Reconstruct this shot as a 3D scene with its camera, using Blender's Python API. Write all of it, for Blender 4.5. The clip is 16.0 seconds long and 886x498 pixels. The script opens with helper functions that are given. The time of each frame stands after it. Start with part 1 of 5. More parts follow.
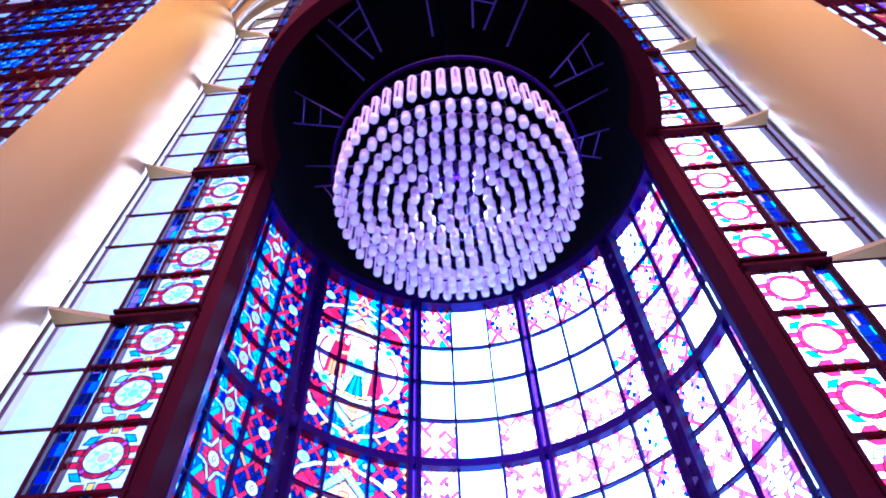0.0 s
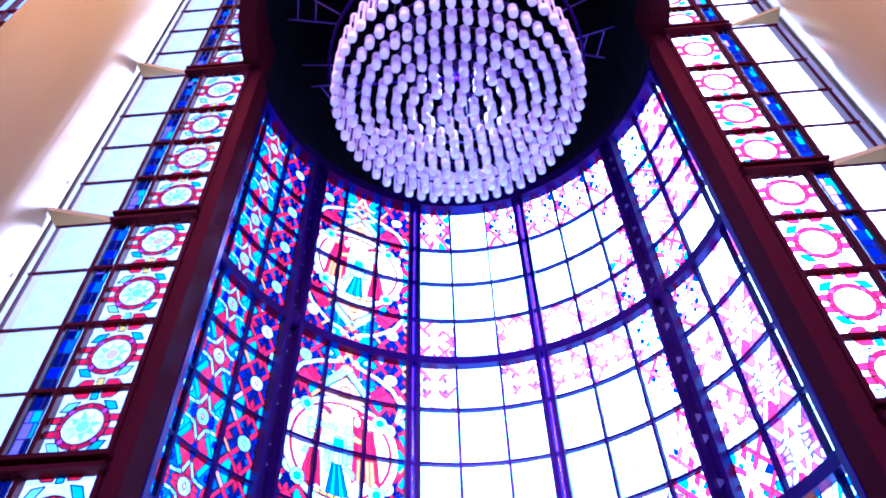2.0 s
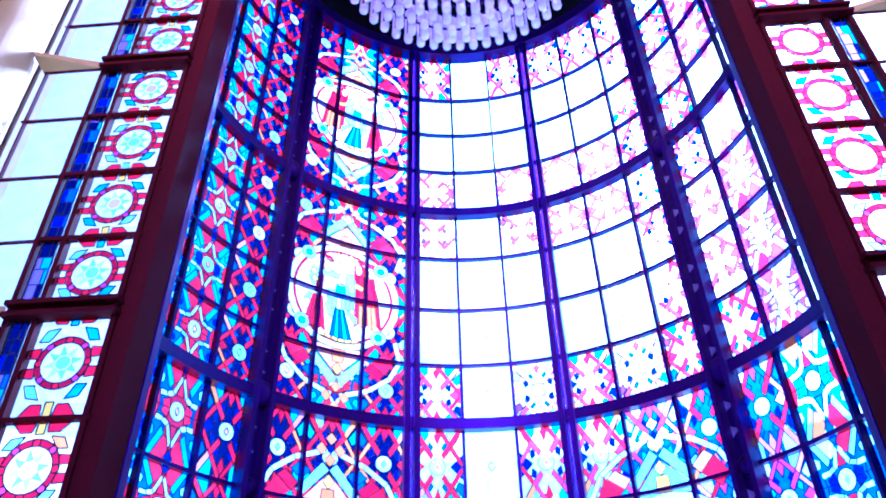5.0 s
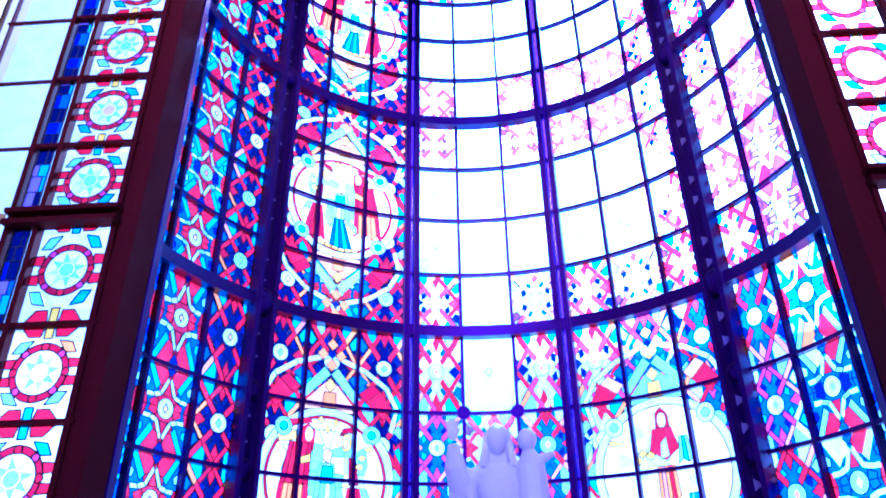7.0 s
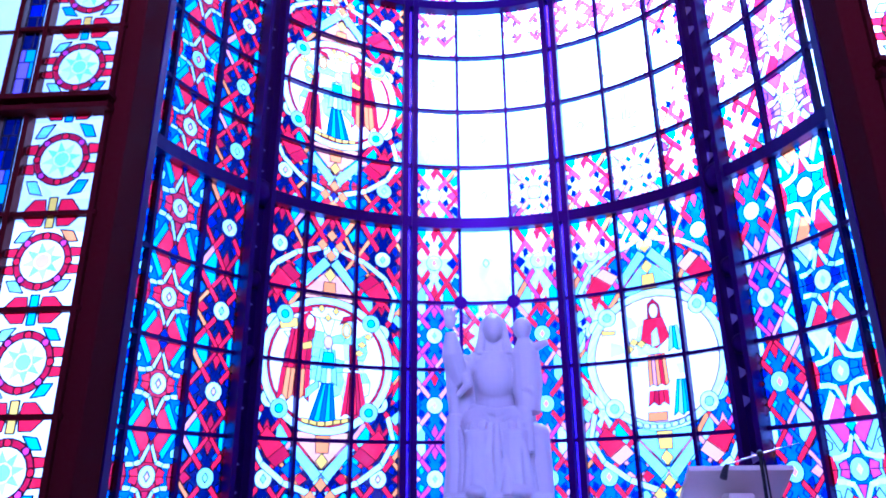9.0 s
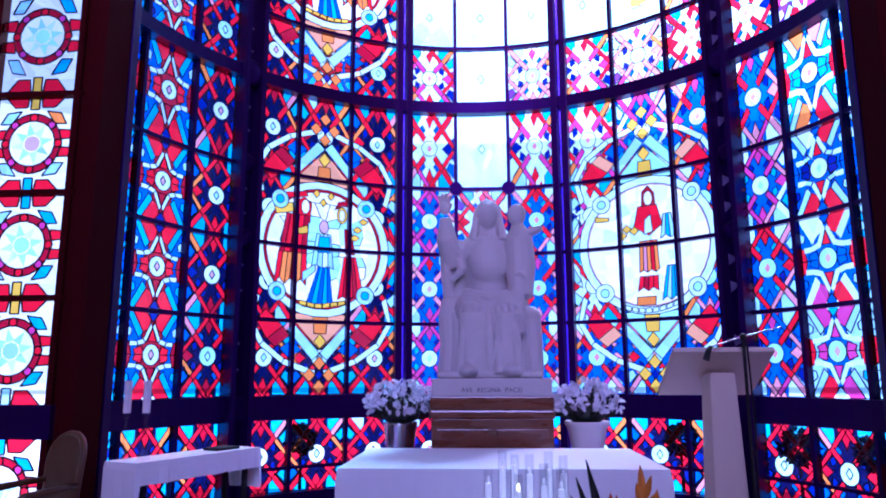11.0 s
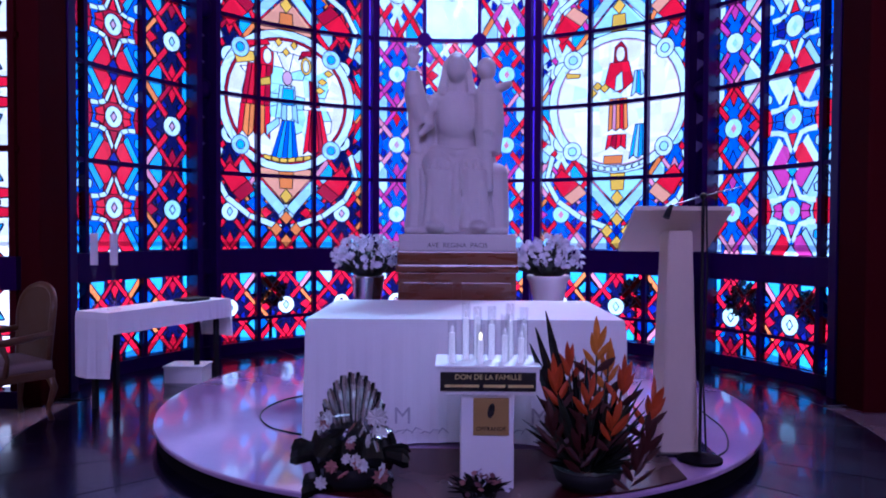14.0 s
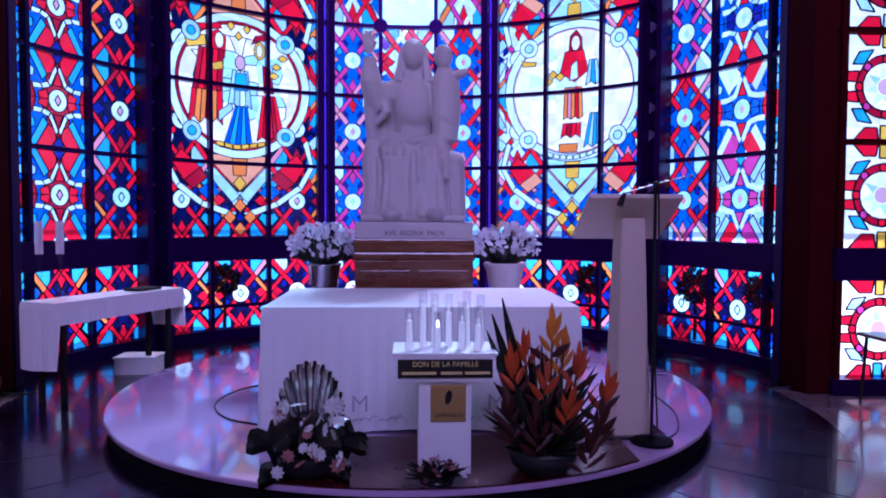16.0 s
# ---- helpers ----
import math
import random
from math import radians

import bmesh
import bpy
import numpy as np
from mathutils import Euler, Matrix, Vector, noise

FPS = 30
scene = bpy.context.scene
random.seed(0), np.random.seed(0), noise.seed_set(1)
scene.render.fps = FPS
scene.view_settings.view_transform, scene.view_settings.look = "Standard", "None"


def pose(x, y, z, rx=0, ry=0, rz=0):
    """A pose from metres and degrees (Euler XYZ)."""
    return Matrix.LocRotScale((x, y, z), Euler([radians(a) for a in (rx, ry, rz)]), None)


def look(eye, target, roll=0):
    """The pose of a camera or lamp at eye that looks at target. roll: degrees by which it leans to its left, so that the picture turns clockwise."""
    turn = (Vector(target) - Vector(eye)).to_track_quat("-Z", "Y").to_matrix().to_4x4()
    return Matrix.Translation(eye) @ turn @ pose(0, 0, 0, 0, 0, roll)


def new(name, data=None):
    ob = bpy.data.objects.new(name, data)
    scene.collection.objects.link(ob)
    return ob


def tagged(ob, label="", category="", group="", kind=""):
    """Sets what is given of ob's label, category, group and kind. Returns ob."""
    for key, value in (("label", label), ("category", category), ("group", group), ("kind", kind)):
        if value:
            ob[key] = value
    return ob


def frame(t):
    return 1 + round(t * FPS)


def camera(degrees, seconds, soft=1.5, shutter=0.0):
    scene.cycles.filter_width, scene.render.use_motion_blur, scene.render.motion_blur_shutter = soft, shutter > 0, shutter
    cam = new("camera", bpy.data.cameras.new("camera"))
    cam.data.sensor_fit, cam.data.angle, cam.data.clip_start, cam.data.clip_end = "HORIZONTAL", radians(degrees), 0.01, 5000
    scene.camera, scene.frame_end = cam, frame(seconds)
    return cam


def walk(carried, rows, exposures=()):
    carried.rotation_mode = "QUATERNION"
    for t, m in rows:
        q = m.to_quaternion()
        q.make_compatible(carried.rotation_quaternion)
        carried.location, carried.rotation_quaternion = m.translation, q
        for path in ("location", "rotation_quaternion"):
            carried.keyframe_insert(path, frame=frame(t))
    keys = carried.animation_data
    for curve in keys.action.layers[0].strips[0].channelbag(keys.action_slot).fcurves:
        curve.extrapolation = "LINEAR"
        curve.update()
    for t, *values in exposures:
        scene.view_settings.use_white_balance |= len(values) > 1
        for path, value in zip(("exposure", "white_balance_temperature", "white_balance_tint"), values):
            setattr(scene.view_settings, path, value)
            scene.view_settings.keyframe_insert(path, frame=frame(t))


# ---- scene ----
EYE = Vector((0.0, 0.0, 1.61))
cam = camera(64.26, 16.0, soft=1.9)
# seconds, yaw, pitch, lean: the camera stays at one spot and tilts down
TURN = [
    (0, 2.78, 55.28, -2.51), (0.5, 2.85, 53.56, -2.37), (1, 2.97, 51.37, -2.22), (1.5, 3.05, 49.57, -2.09),
    (2, 3.15, 47.41, -1.97), (2.5, 3.28, 45.24, -1.77), (3, 3.38, 42.51, -1.59), (3.5, 3.45, 40.58, -1.54),
    (6, 3.64, 31.63, -1.09), (6.5, 3.68, 29.70, -0.97), (7, 3.69, 28.13, -0.89), (7.5, 3.71, 26.53, -0.78),
    (8, 3.71, 24.42, -0.68), (8.5, 3.70, 21.97, -0.61), (9, 3.66, 19.40, -0.50), (11.5, 3.22, 8.36, -0.16),
    (12, 3.03, 6.60, -0.07), (12.5, 2.29, 4.19, 0.01), (13, 1.86, 2.08, 0.12), (13.5, 1.25, 0.11, 0.21),
    (14, 0.64, -1.47, 0.30), (14.5, -0.47, -2.43, 0.29), (15, -1.43, -2.57, 0.30), (15.5, -2.36, -2.51, 0.27),
    (16, -2.86, -2.45, 0.25)]


def aim(yaw, pitch):
    y, p = radians(yaw), radians(pitch)
    return EYE + Vector((-math.sin(y) * math.cos(p), math.cos(y) * math.cos(p), math.sin(p)))


walk(cam, [(t, look(EYE, aim(y, p), r)) for t, y, p, r in TURN],
     exposures=[(0.0, 2.2, 3800, 34), (3.5, 2.35, 3620, 33), (6.0, 2.28, 3580, 33), (8.0, 2.15, 3600, 32), (9.0, 1.95, 3750, 32),
                (11.5, 0.95, 4450, 32), (13.0, 0.9, 4550, 33), (16.0, 0.88, 4650, 35)])

# ---- world and light ----
world = bpy.data.worlds.new("world")
scene.world = world
world.use_nodes = True
wn, wl = world.node_tree.nodes, world.node_tree.links
sky = wn.new("ShaderNodeTexSky")
sky.sky_type, sky.sun_disc = "NISHITA", False
sky.sun_elevation, sky.sun_rotation = radians(45), radians(17)
sky.air_density, sky.dust_density, sky.ozone_density = 0.8, 4.0, 0.6
wn["Background"].inputs["Strength"].default_value = 0.11
wl.new(sky.outputs["Color"], wn["Background"].inputs["Color"])

sun_data = bpy.data.lights.new("sun", "SUN")
sun_data.energy, sun_data.angle, sun_data.color = 4.5, radians(10), (1.0, 0.95, 0.88)
sun = new("sun", sun_data)
sun.matrix_world = look((6, 20, 21), (0, 0, 0))


def fill_light(name, x, y, z, w, h, target, power, color, spread=180):
    d = bpy.data.lights.new(name, "AREA")
    d.shape, d.size, d.size_y, d.energy, d.color = "RECTANGLE", w, h, power, color
    d.spread = radians(spread)
    ob = new(name, d)
    ob.matrix_world = look((x, y, z), target)
    return ob


# added unseen lamps stand in for nave daylight; the amber ones warm the pillars
fill_light("nave_fill_light", 0, -13.6, 12, 8, 12, (0, 7, 6), 460, (0.8, 0.6, 0.93), 80)
fill_light("nave_fill_light", 0, -13.6, 23, 16, 7, (0, 6, 20), 1150, (1.0, 0.48, 0.07), 75)
fill_light("nave_fill_light", -15.6, -1, 19, 8, 12, (-7, 5.6, 21), 260, (1.0, 0.5, 0.1), 75)
fill_light("nave_fill_light", 15.6, -1, 19, 8, 12, (7, 5.6, 21), 260, (1.0, 0.5, 0.1), 75)


# ---- materials ----
def material(name, color, rough=0.5, metal=0.0, var=0.15, scale=6.0, bump=0.0, bscale=40.0, dark=None, coat=0.0, emit=0.0, stretch=(1, 1, 1), ior=1.5, spec=0.5, sheen=(1, 1, 1)):
    """Two scales of noise between color and a darker tone, with a fine bump."""
    m = bpy.data.materials.new(name)
    m.use_nodes = True
    n, l = m.node_tree.nodes, m.node_tree.links
    b = n["Principled BSDF"]
    tc, mp = n.new("ShaderNodeTexCoord"), n.new("ShaderNodeMapping")
    mp.inputs["Scale"].default_value = stretch
    l.new(tc.outputs["Object"], mp.inputs["Vector"])
    big, fine = n.new("ShaderNodeTexNoise"), n.new("ShaderNodeTexNoise")
    big.inputs["Scale"].default_value, big.inputs["Detail"].default_value = scale, 6
    fine.inputs["Scale"].default_value, fine.inputs["Detail"].default_value = bscale, 4
    for t in (big, fine):
        l.new(mp.outputs["Vector"], t.inputs["Vector"])
    mix = n.new("ShaderNodeMix")
    mix.data_type = "RGBA"
    d = dark or tuple(c * (1 - var * 2.2) for c in color)
    mix.inputs["A"].default_value, mix.inputs["B"].default_value = (*d, 1), (*color, 1)
    add = n.new("ShaderNodeMath")
    add.operation = "MULTIPLY_ADD"
    add.inputs[1].default_value, add.inputs[2].default_value = 0.35, 0.0
    l.new(fine.outputs["Fac"], add.inputs[0])
    ramp = n.new("ShaderNodeMath")
    ramp.operation = "MULTIPLY_ADD"
    ramp.inputs[1].default_value = 1.1
    l.new(big.outputs["Fac"], ramp.inputs[0])
    l.new(add.outputs[0], ramp.inputs[2])
    ramp.use_clamp = True
    l.new(ramp.outputs[0], mix.inputs["Factor"])
    l.new(mix.outputs["Result"], b.inputs["Base Color"])
    b.inputs["Metallic"].default_value = metal
    rr = n.new("ShaderNodeMapRange")
    rr.inputs["To Min"].default_value, rr.inputs["To Max"].default_value = max(rough - 0.08, 0.02), min(rough + 0.08, 1)
    l.new(big.outputs["Fac"], rr.inputs["Value"])
    l.new(rr.outputs["Result"], b.inputs["Roughness"])
    b.inputs["Coat Weight"].default_value, b.inputs["IOR"].default_value = coat, ior
    b.inputs["Coat Roughness"].default_value, b.inputs["Specular IOR Level"].default_value = 0.06, spec
    b.inputs["Specular Tint"].default_value = (*sheen, 1)
    if emit:
        b.inputs["Emission Color"].default_value = (*color, 1)
        b.inputs["Emission Strength"].default_value = emit
    if bump:
        bp = n.new("ShaderNodeBump")
        bp.inputs["Strength"].default_value, bp.inputs["Distance"].default_value = bump, 0.01
        l.new(fine.outputs["Fac"], bp.inputs["Height"])
        l.new(bp.outputs["Normal"], b.inputs["Normal"])
    return m


def glass(name, color, vary=0.35):
    """Coloured window glass: lets the daylight through, streaked, a little glossy."""
    m = bpy.data.materials.new(name)
    m.use_nodes = True
    n, l = m.node_tree.nodes, m.node_tree.links
    n.remove(n["Principled BSDF"])
    tr, gl, mx = n.new("ShaderNodeBsdfTransparent"), n.new("ShaderNodeBsdfGlossy"), n.new("ShaderNodeMixShader")
    tc, no, info = n.new("ShaderNodeTexCoord"), n.new("ShaderNodeTexNoise"), n.new("ShaderNodeObjectInfo")
    geo = n.new("ShaderNodeNewGeometry")
    no.inputs["Scale"].default_value, no.inputs["Detail"].default_value = 5.0, 5
    no.noise_dimensions = "4D"
    l.new(tc.outputs["Object"], no.inputs["Vector"])
    l.new(info.outputs["Random"], no.inputs["W"])
    s = n.new("ShaderNodeMath")
    s.operation = "ADD"
    l.new(no.outputs["Fac"], s.inputs[0])
    l.new(geo.outputs["Random Per Island"], s.inputs[1])
    mr = n.new("ShaderNodeMapRange")
    mr.inputs["From Min"].default_value, mr.inputs["From Max"].default_value = 0.2, 1.6
    mr.inputs["To Min"].default_value, mr.inputs["To Max"].default_value = 1 - vary, 1.0
    l.new(s.outputs[0], mr.inputs["Value"])
    c = n.new("ShaderNodeMix")
    c.data_type, c.blend_type = "RGBA", "MULTIPLY"
    c.inputs["Factor"].default_value = 1.0
    c.inputs["A"].default_value = (*color, 1)
    l.new(mr.outputs["Result"], c.inputs["B"])
    l.new(c.outputs["Result"], tr.inputs["Color"])
    gl.inputs["Roughness"].default_value = 0.12
    mx.inputs["Fac"].default_value = 0.05
    l.new(tr.outputs[0], mx.inputs[1])
    l.new(gl.outputs[0], mx.inputs[2])
    l.new(mx.outputs[0], n["Material Output"].inputs["Surface"])
    return m


GLASS = {k: glass("glass_" + k, c) for k, c in {
    "red": (0.78, 0.006, 0.03), "crimson": (0.42, 0.004, 0.03), "blue": (0.03, 0.13, 0.78), "navy": (0.012, 0.018, 0.28), "ink": (0.004, 0.005, 0.06),
    "cyan": (0.08, 0.42, 0.85), "white": (0.72, 0.92, 0.95), "pale": (0.5, 0.86, 0.92), "pink": (0.75, 0.28, 0.36), "peach": (0.85, 0.36, 0.2),
    "orange": (0.85, 0.24, 0.05), "gold": (0.85, 0.5, 0.05), "rose": (0.7, 0.42, 0.5), "violet": (0.3, 0.16, 0.7), "magenta": (0.6, 0.05, 0.3), "purple": (0.16, 0.05, 0.5), "sky": (0.45, 0.72, 0.92), "clear": (0.98, 0.95, 0.88)}.items()}
GNAMES = list(GLASS)
# dark steel; violet base and specular tint stand in for glare from the glass
STEEL = material("steel_with_violet_glare", (0.01, 0.001, 0.034), 0.42, 0.0, bump=0.05, spec=0.55, sheen=(0.3, 0.06, 1.0))
LEAD = material("lead", (0.03, 0.03, 0.035), 0.5, 0.7)
BRONZE = material("red_brown_paint", (0.042, 0.002, 0.005), 0.75, 0.0, bump=0.04, scale=2.0, spec=0.03)
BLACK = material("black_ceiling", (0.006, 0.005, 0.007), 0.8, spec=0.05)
STONE = material("beige_stone", (0.29, 0.185, 0.035), 0.75, bump=0.12, scale=1.2, var=0.06, bscale=60)
# pale marble with the violet window light mixed into its base colour
MARBLE = material("pale_marble", (0.52, 0.34, 0.58), 0.14, var=0.12, scale=2.5, coat=1.0, ior=1.75)
DARKMARBLE = material("dark_marble", (0.006, 0.004, 0.016), 0.2, var=0.3, scale=2.0, coat=0.35)
# pinkish floor marble, its colour darkened in place of dim light
NAVESTONE = material("shaded_pink_marble", (0.26, 0.17, 0.19), 0.16, var=0.15, scale=1.5, coat=0.4)
REDMARBLE = material("red_marble", (0.05, 0.004, 0.008), 0.26, var=0.25, scale=3.0, spec=0.25)
PLASTER = material("plaster", (0.3, 0.24, 0.2), 0.85, bump=0.1, scale=1.0, var=0.06)
CLOTH = material("white_cloth", (0.8, 0.79, 0.8), 0.85, var=0.03, bump=0.15, bscale=220)
STATUE = material("white_stone", (0.5, 0.46, 0.47), 0.6, var=0.06, bump=0.08, scale=3.0)
WOOD = material("varnished_wood", (0.15, 0.04, 0.015), 0.28, var=0.2, scale=2.0, coat=0.4, stretch=(1, 1, 6), bscale=18)
LECTERN = material("pale_wood", (0.6, 0.49, 0.4), 0.45, var=0.06, scale=2, stretch=(1, 1, 0.3))
WHITE = material("white_paint", (0.78, 0.77, 0.78), 0.35, var=0.03)


# ---- builders ----
def box(bm, c, size, rz=0.0, bevel=0.0):
    m = Matrix.Translation(c) @ Matrix.Rotation(rz, 4, "Z") @ Matrix.Diagonal((*size, 1))
    r = bmesh.ops.create_cube(bm, size=1, matrix=m)
    if bevel:
        es = {e for v in r["verts"] for e in v.link_edges}
        bmesh.ops.bevel(bm, geom=list(es), offset=bevel, segments=2, affect="EDGES", profile=0.6)
    return r["verts"]


def mesh_of(name, bm, mats, smooth=False):
    me = bpy.data.meshes.new(name)
    bm.normal_update()
    bm.to_mesh(me)
    bm.free()
    for m in mats if isinstance(mats, (list, tuple)) else [mats]:
        me.materials.append(m)
    if smooth:
        for p in me.polygons:
            p.use_smooth = True
    return me


def part(name, bm, mat, parent=None, label="", smooth=False):
    me = bm if isinstance(bm, bpy.types.Mesh) else mesh_of(name, bm, mat, smooth)
    ob = new(name, me)
    if parent is not None:
        ob.parent = parent
    if label:
        ob["label"] = label
    return ob


def box_part(name, c, size, mat, parent=None, label="", rz=0.0, bevel=0.006):
    bm = bmesh.new()
    box(bm, c, size, rz, bevel)
    return part(name, bm, mat, parent, label)


def lathe(bm, profile, c=(0, 0, 0), seg=32):
    """Turns (radius, height) pairs round the z axis through c."""
    rings = []
    for r, z in profile:
        rings.append([bm.verts.new((c[0] + r * math.cos(2 * math.pi * i / seg), c[1] + r * math.sin(2 * math.pi * i / seg), c[2] + z)) for i in range(seg)])
    for a, b in zip(rings, rings[1:]):
        for i in range(seg):
            j = (i + 1) % seg
            bm.faces.new((a[i], a[j], b[j], b[i]))
    if profile[0][0] > 1e-6:
        bm.faces.new(rings[0][::-1])
    if profile[-1][0] > 1e-6:
        bm.faces.new(rings[-1])
    return rings


def arc_bar(bm, c, r0, r1, z0, z1, a0, a1, seg):
    """A bar of rectangular section bent round the axis through c; angles from +y towards +x, in degrees."""
    rows = []
    for i in range(seg + 1):
        a = radians(a0 + (a1 - a0) * i / seg)
        rows.append([bm.verts.new((c[0] + r * math.sin(a), c[1] + r * math.cos(a), z)) for r, z in ((r0, z0), (r1, z0), (r1, z1), (r0, z1))])
    for a, b in zip(rows, rows[1:]):
        for i in range(4):
            j = (i + 1) % 4
            bm.faces.new((a[i], b[i], b[j], a[j]))
    if abs(a1 - a0) < 359.9:
        bm.faces.new(rows[0])
        bm.faces.new(rows[-1][::-1])
    bmesh.ops.recalc_face_normals(bm, faces=bm.faces)


def tube(bm, pts, r, seg=8):
    """A round bar along points; r is one radius or one per point."""
    pts = [Vector(p) for p in pts]
    rs = r if isinstance(r, (list, tuple)) else [r] * len(pts)
    rings, side = [], None
    for i, p in enumerate(pts):
        d = (pts[min(i + 1, len(pts) - 1)] - pts[max(i - 1, 0)]).normalized()
        if side is None:
            side = d.cross(Vector((0, 0, 1)) if abs(d.z) < 0.9 else Vector((1, 0, 0))).normalized()
        side = (side - d * side.dot(d)).normalized()
        up = d.cross(side)
        rings.append([bm.verts.new(p + (side * math.cos(2 * math.pi * k / seg) + up * math.sin(2 * math.pi * k / seg)) * rs[i]) for k in range(seg)])
    for a, b in zip(rings, rings[1:]):
        for k in range(seg):
            j = (k + 1) % seg
            bm.faces.new((a[k], a[j], b[j], b[k]))
    bm.faces.new(rings[0][::-1])
    bm.faces.new(rings[-1])


def empty(name, at=(0, 0, 0), **tags):
    ob = new(name)
    ob.location = at
    return tagged(ob, **tags)


# ---- the plan ----
CX, CY, RAD = 0.0, 6.2, 4.0          # axis and radius of the glazed apse
SIDE_Y = 6.31                         # plane of the flat windows beside it
LEVELS = [0.15, 1.06, 1.36, 2.33, 3.34, 4.33, 5.57, 6.56, 7.57, 8.60, 9.59, 10.62, 11.60, 12.60, 13.95]
THICK = {5.57: 0.17, 9.59: 0.17}      # heavy transoms
BAY = 34.0                            # degrees of one bay, three lights wide
RING_Z = 13.95


# ---- stained glass patterns ----
def clip_half(poly, a, b, c):
    """The part of a convex polygon where a x + b y <= c."""
    out = []
    for i, p in enumerate(poly):
        q = poly[(i + 1) % len(poly)]
        dp, dq = a * p[0] + b * p[1] - c, a * q[0] + b * q[1] - c
        if dp <= 0:
            out.append(p)
        if dp * dq < 0:
            t = dp / (dp - dq)
            out.append((p[0] + (q[0] - p[0]) * t, p[1] + (q[1] - p[1]) * t))
    return out


def area(poly):
    return 0.5 * sum(p[0] * q[1] - q[0] * p[1] for p, q in zip(poly, poly[1:] + poly[:1]))


def edges_of(shape):
    """Half planes (a, b, c) of a counter-clockwise convex polygon; inside is a x + b y <= c."""
    out = []
    for p, q in zip(shape, shape[1:] + shape[:1]):
        a, b = q[1] - p[1], p[0] - q[0]
        out.append((a, b, a * p[0] + b * p[1]))
    return out


class Panel:
    """A leaded light: pieces (polygon, colour) and the lead lines between them, in metres from its lower middle."""

    def __init__(self, w, h, color):
        self.w, self.h = w, h
        self.rect = [(-w / 2, 0), (w / 2, 0), (w / 2, h), (-w / 2, h)]
        self.pieces, self.lines, self.count = [(self.rect, color, 0)], [], 0

    def carve(self, shape, color, lead=True):
        shape = [(float(x), float(y)) for x, y in shape]
        if area(shape) < 0:
            shape = shape[::-1]
        for a, b, c in edges_of(self.rect):
            shape = clip_half(shape, a, b, c)
            if len(shape) < 3:
                return
        if area(shape) < 2e-4:
            return
        x0, x1 = min(p[0] for p in shape), max(p[0] for p in shape)
        y0, y1 = min(p[1] for p in shape), max(p[1] for p in shape)
        hs, kept = edges_of(shape), []
        for poly, col, num in self.pieces:
            if max(p[0] for p in poly) <= x0 or min(p[0] for p in poly) >= x1 or max(p[1] for p in poly) <= y0 or min(p[1] for p in poly) >= y1:
                kept.append((poly, col, num))
                continue
            rest = poly
            for a, b, c in hs:
                o = clip_half(rest, -a, -b, -c)
                if len(o) > 2 and area(o) > 1e-5:
                    kept.append((o, col, num))
                rest = clip_half(rest, a, b, c)
                if len(rest) < 3:
                    break
        self.count += 1
        kept.append((shape, color, self.count))
        self.pieces = kept
        lines = []
        for p, q in self.lines:
            t0, t1 = 0.0, 1.0
            for a, b, c in hs:
                dp, dq = a * p[0] + b * p[1] - c, a * q[0] + b * q[1] - c
                if dp > 0 and dq > 0:
                    t0, t1 = 1.0, 0.0
                elif dp > 0:
                    t0 = max(t0, dp / (dp - dq))
                elif dq > 0:
                    t1 = min(t1, dp / (dp - dq))
            if t0 >= t1:
                lines.append((p, q))
                continue
            at = lambda t: (p[0] + (q[0] - p[0]) * t, p[1] + (q[1] - p[1]) * t)
            if t0 > 0.02:
                lines.append((p, at(t0)))
            if t1 < 0.98:
                lines.append((at(t1), q))
        if lead:
            e = 1e-4
            for p, q in zip(shape, shape[1:] + shape[:1]):
                on_rim = (abs(abs(p[0]) - self.w / 2) < e and abs(p[0] - q[0]) < e) or (abs(p[1] - q[1]) < e and (p[1] < e or p[1] > self.h - e))
                if not on_rim:
                    lines.append((p, q))
        self.lines = lines

    def glass_mesh(self, only=None):
        """All pieces in one mesh, or the single piece of that number."""
        bm = bmesh.new()
        for poly, col, num in self.pieces:
            if only is None or num == only:
                try:
                    f = bm.faces.new([bm.verts.new((x, 0, y)) for x, y in poly])
                    f.material_index = GNAMES.index(col) if only is None else 0
                except ValueError:
                    pass
        tones = [GLASS[k] for k in GNAMES] if only is None else [GLASS[next(c for _, c, n in self.pieces if n == only)]]
        return mesh_of("glass_panel", bm, tones)

    def piece_meshes(self):
        return [self.glass_mesh(n) for n in sorted({n for _, _, n in self.pieces})]

    def lead_mesh(self, t=0.011):
        bm = bmesh.new()
        for p, q in self.lines:
            dx, dy = q[0] - p[0], q[1] - p[1]
            n = math.hypot(dx, dy)
            if n < 0.004:
                continue
            ox, oy = -dy / n * t / 2, dx / n * t / 2
            back = [bm.verts.new((x, 0.0, y)) for x, y in ((p[0] + ox, p[1] + oy), (p[0] - ox, p[1] - oy), (q[0] - ox, q[1] - oy), (q[0] + ox, q[1] + oy))]
            top = [bm.verts.new((v.co.x, -0.007, v.co.z)) for v in back]
            bm.faces.new(top)
            for i in range(4):
                bm.faces.new((back[i], back[(i + 1) % 4], top[(i + 1) % 4], top[i]))
        return mesh_of("lead_came", bm, LEAD)


def mirror4(shape):
    return [[(sx * x, sy * y) for x, y in shape] for sx in (1, -1) for sy in (1, -1)]


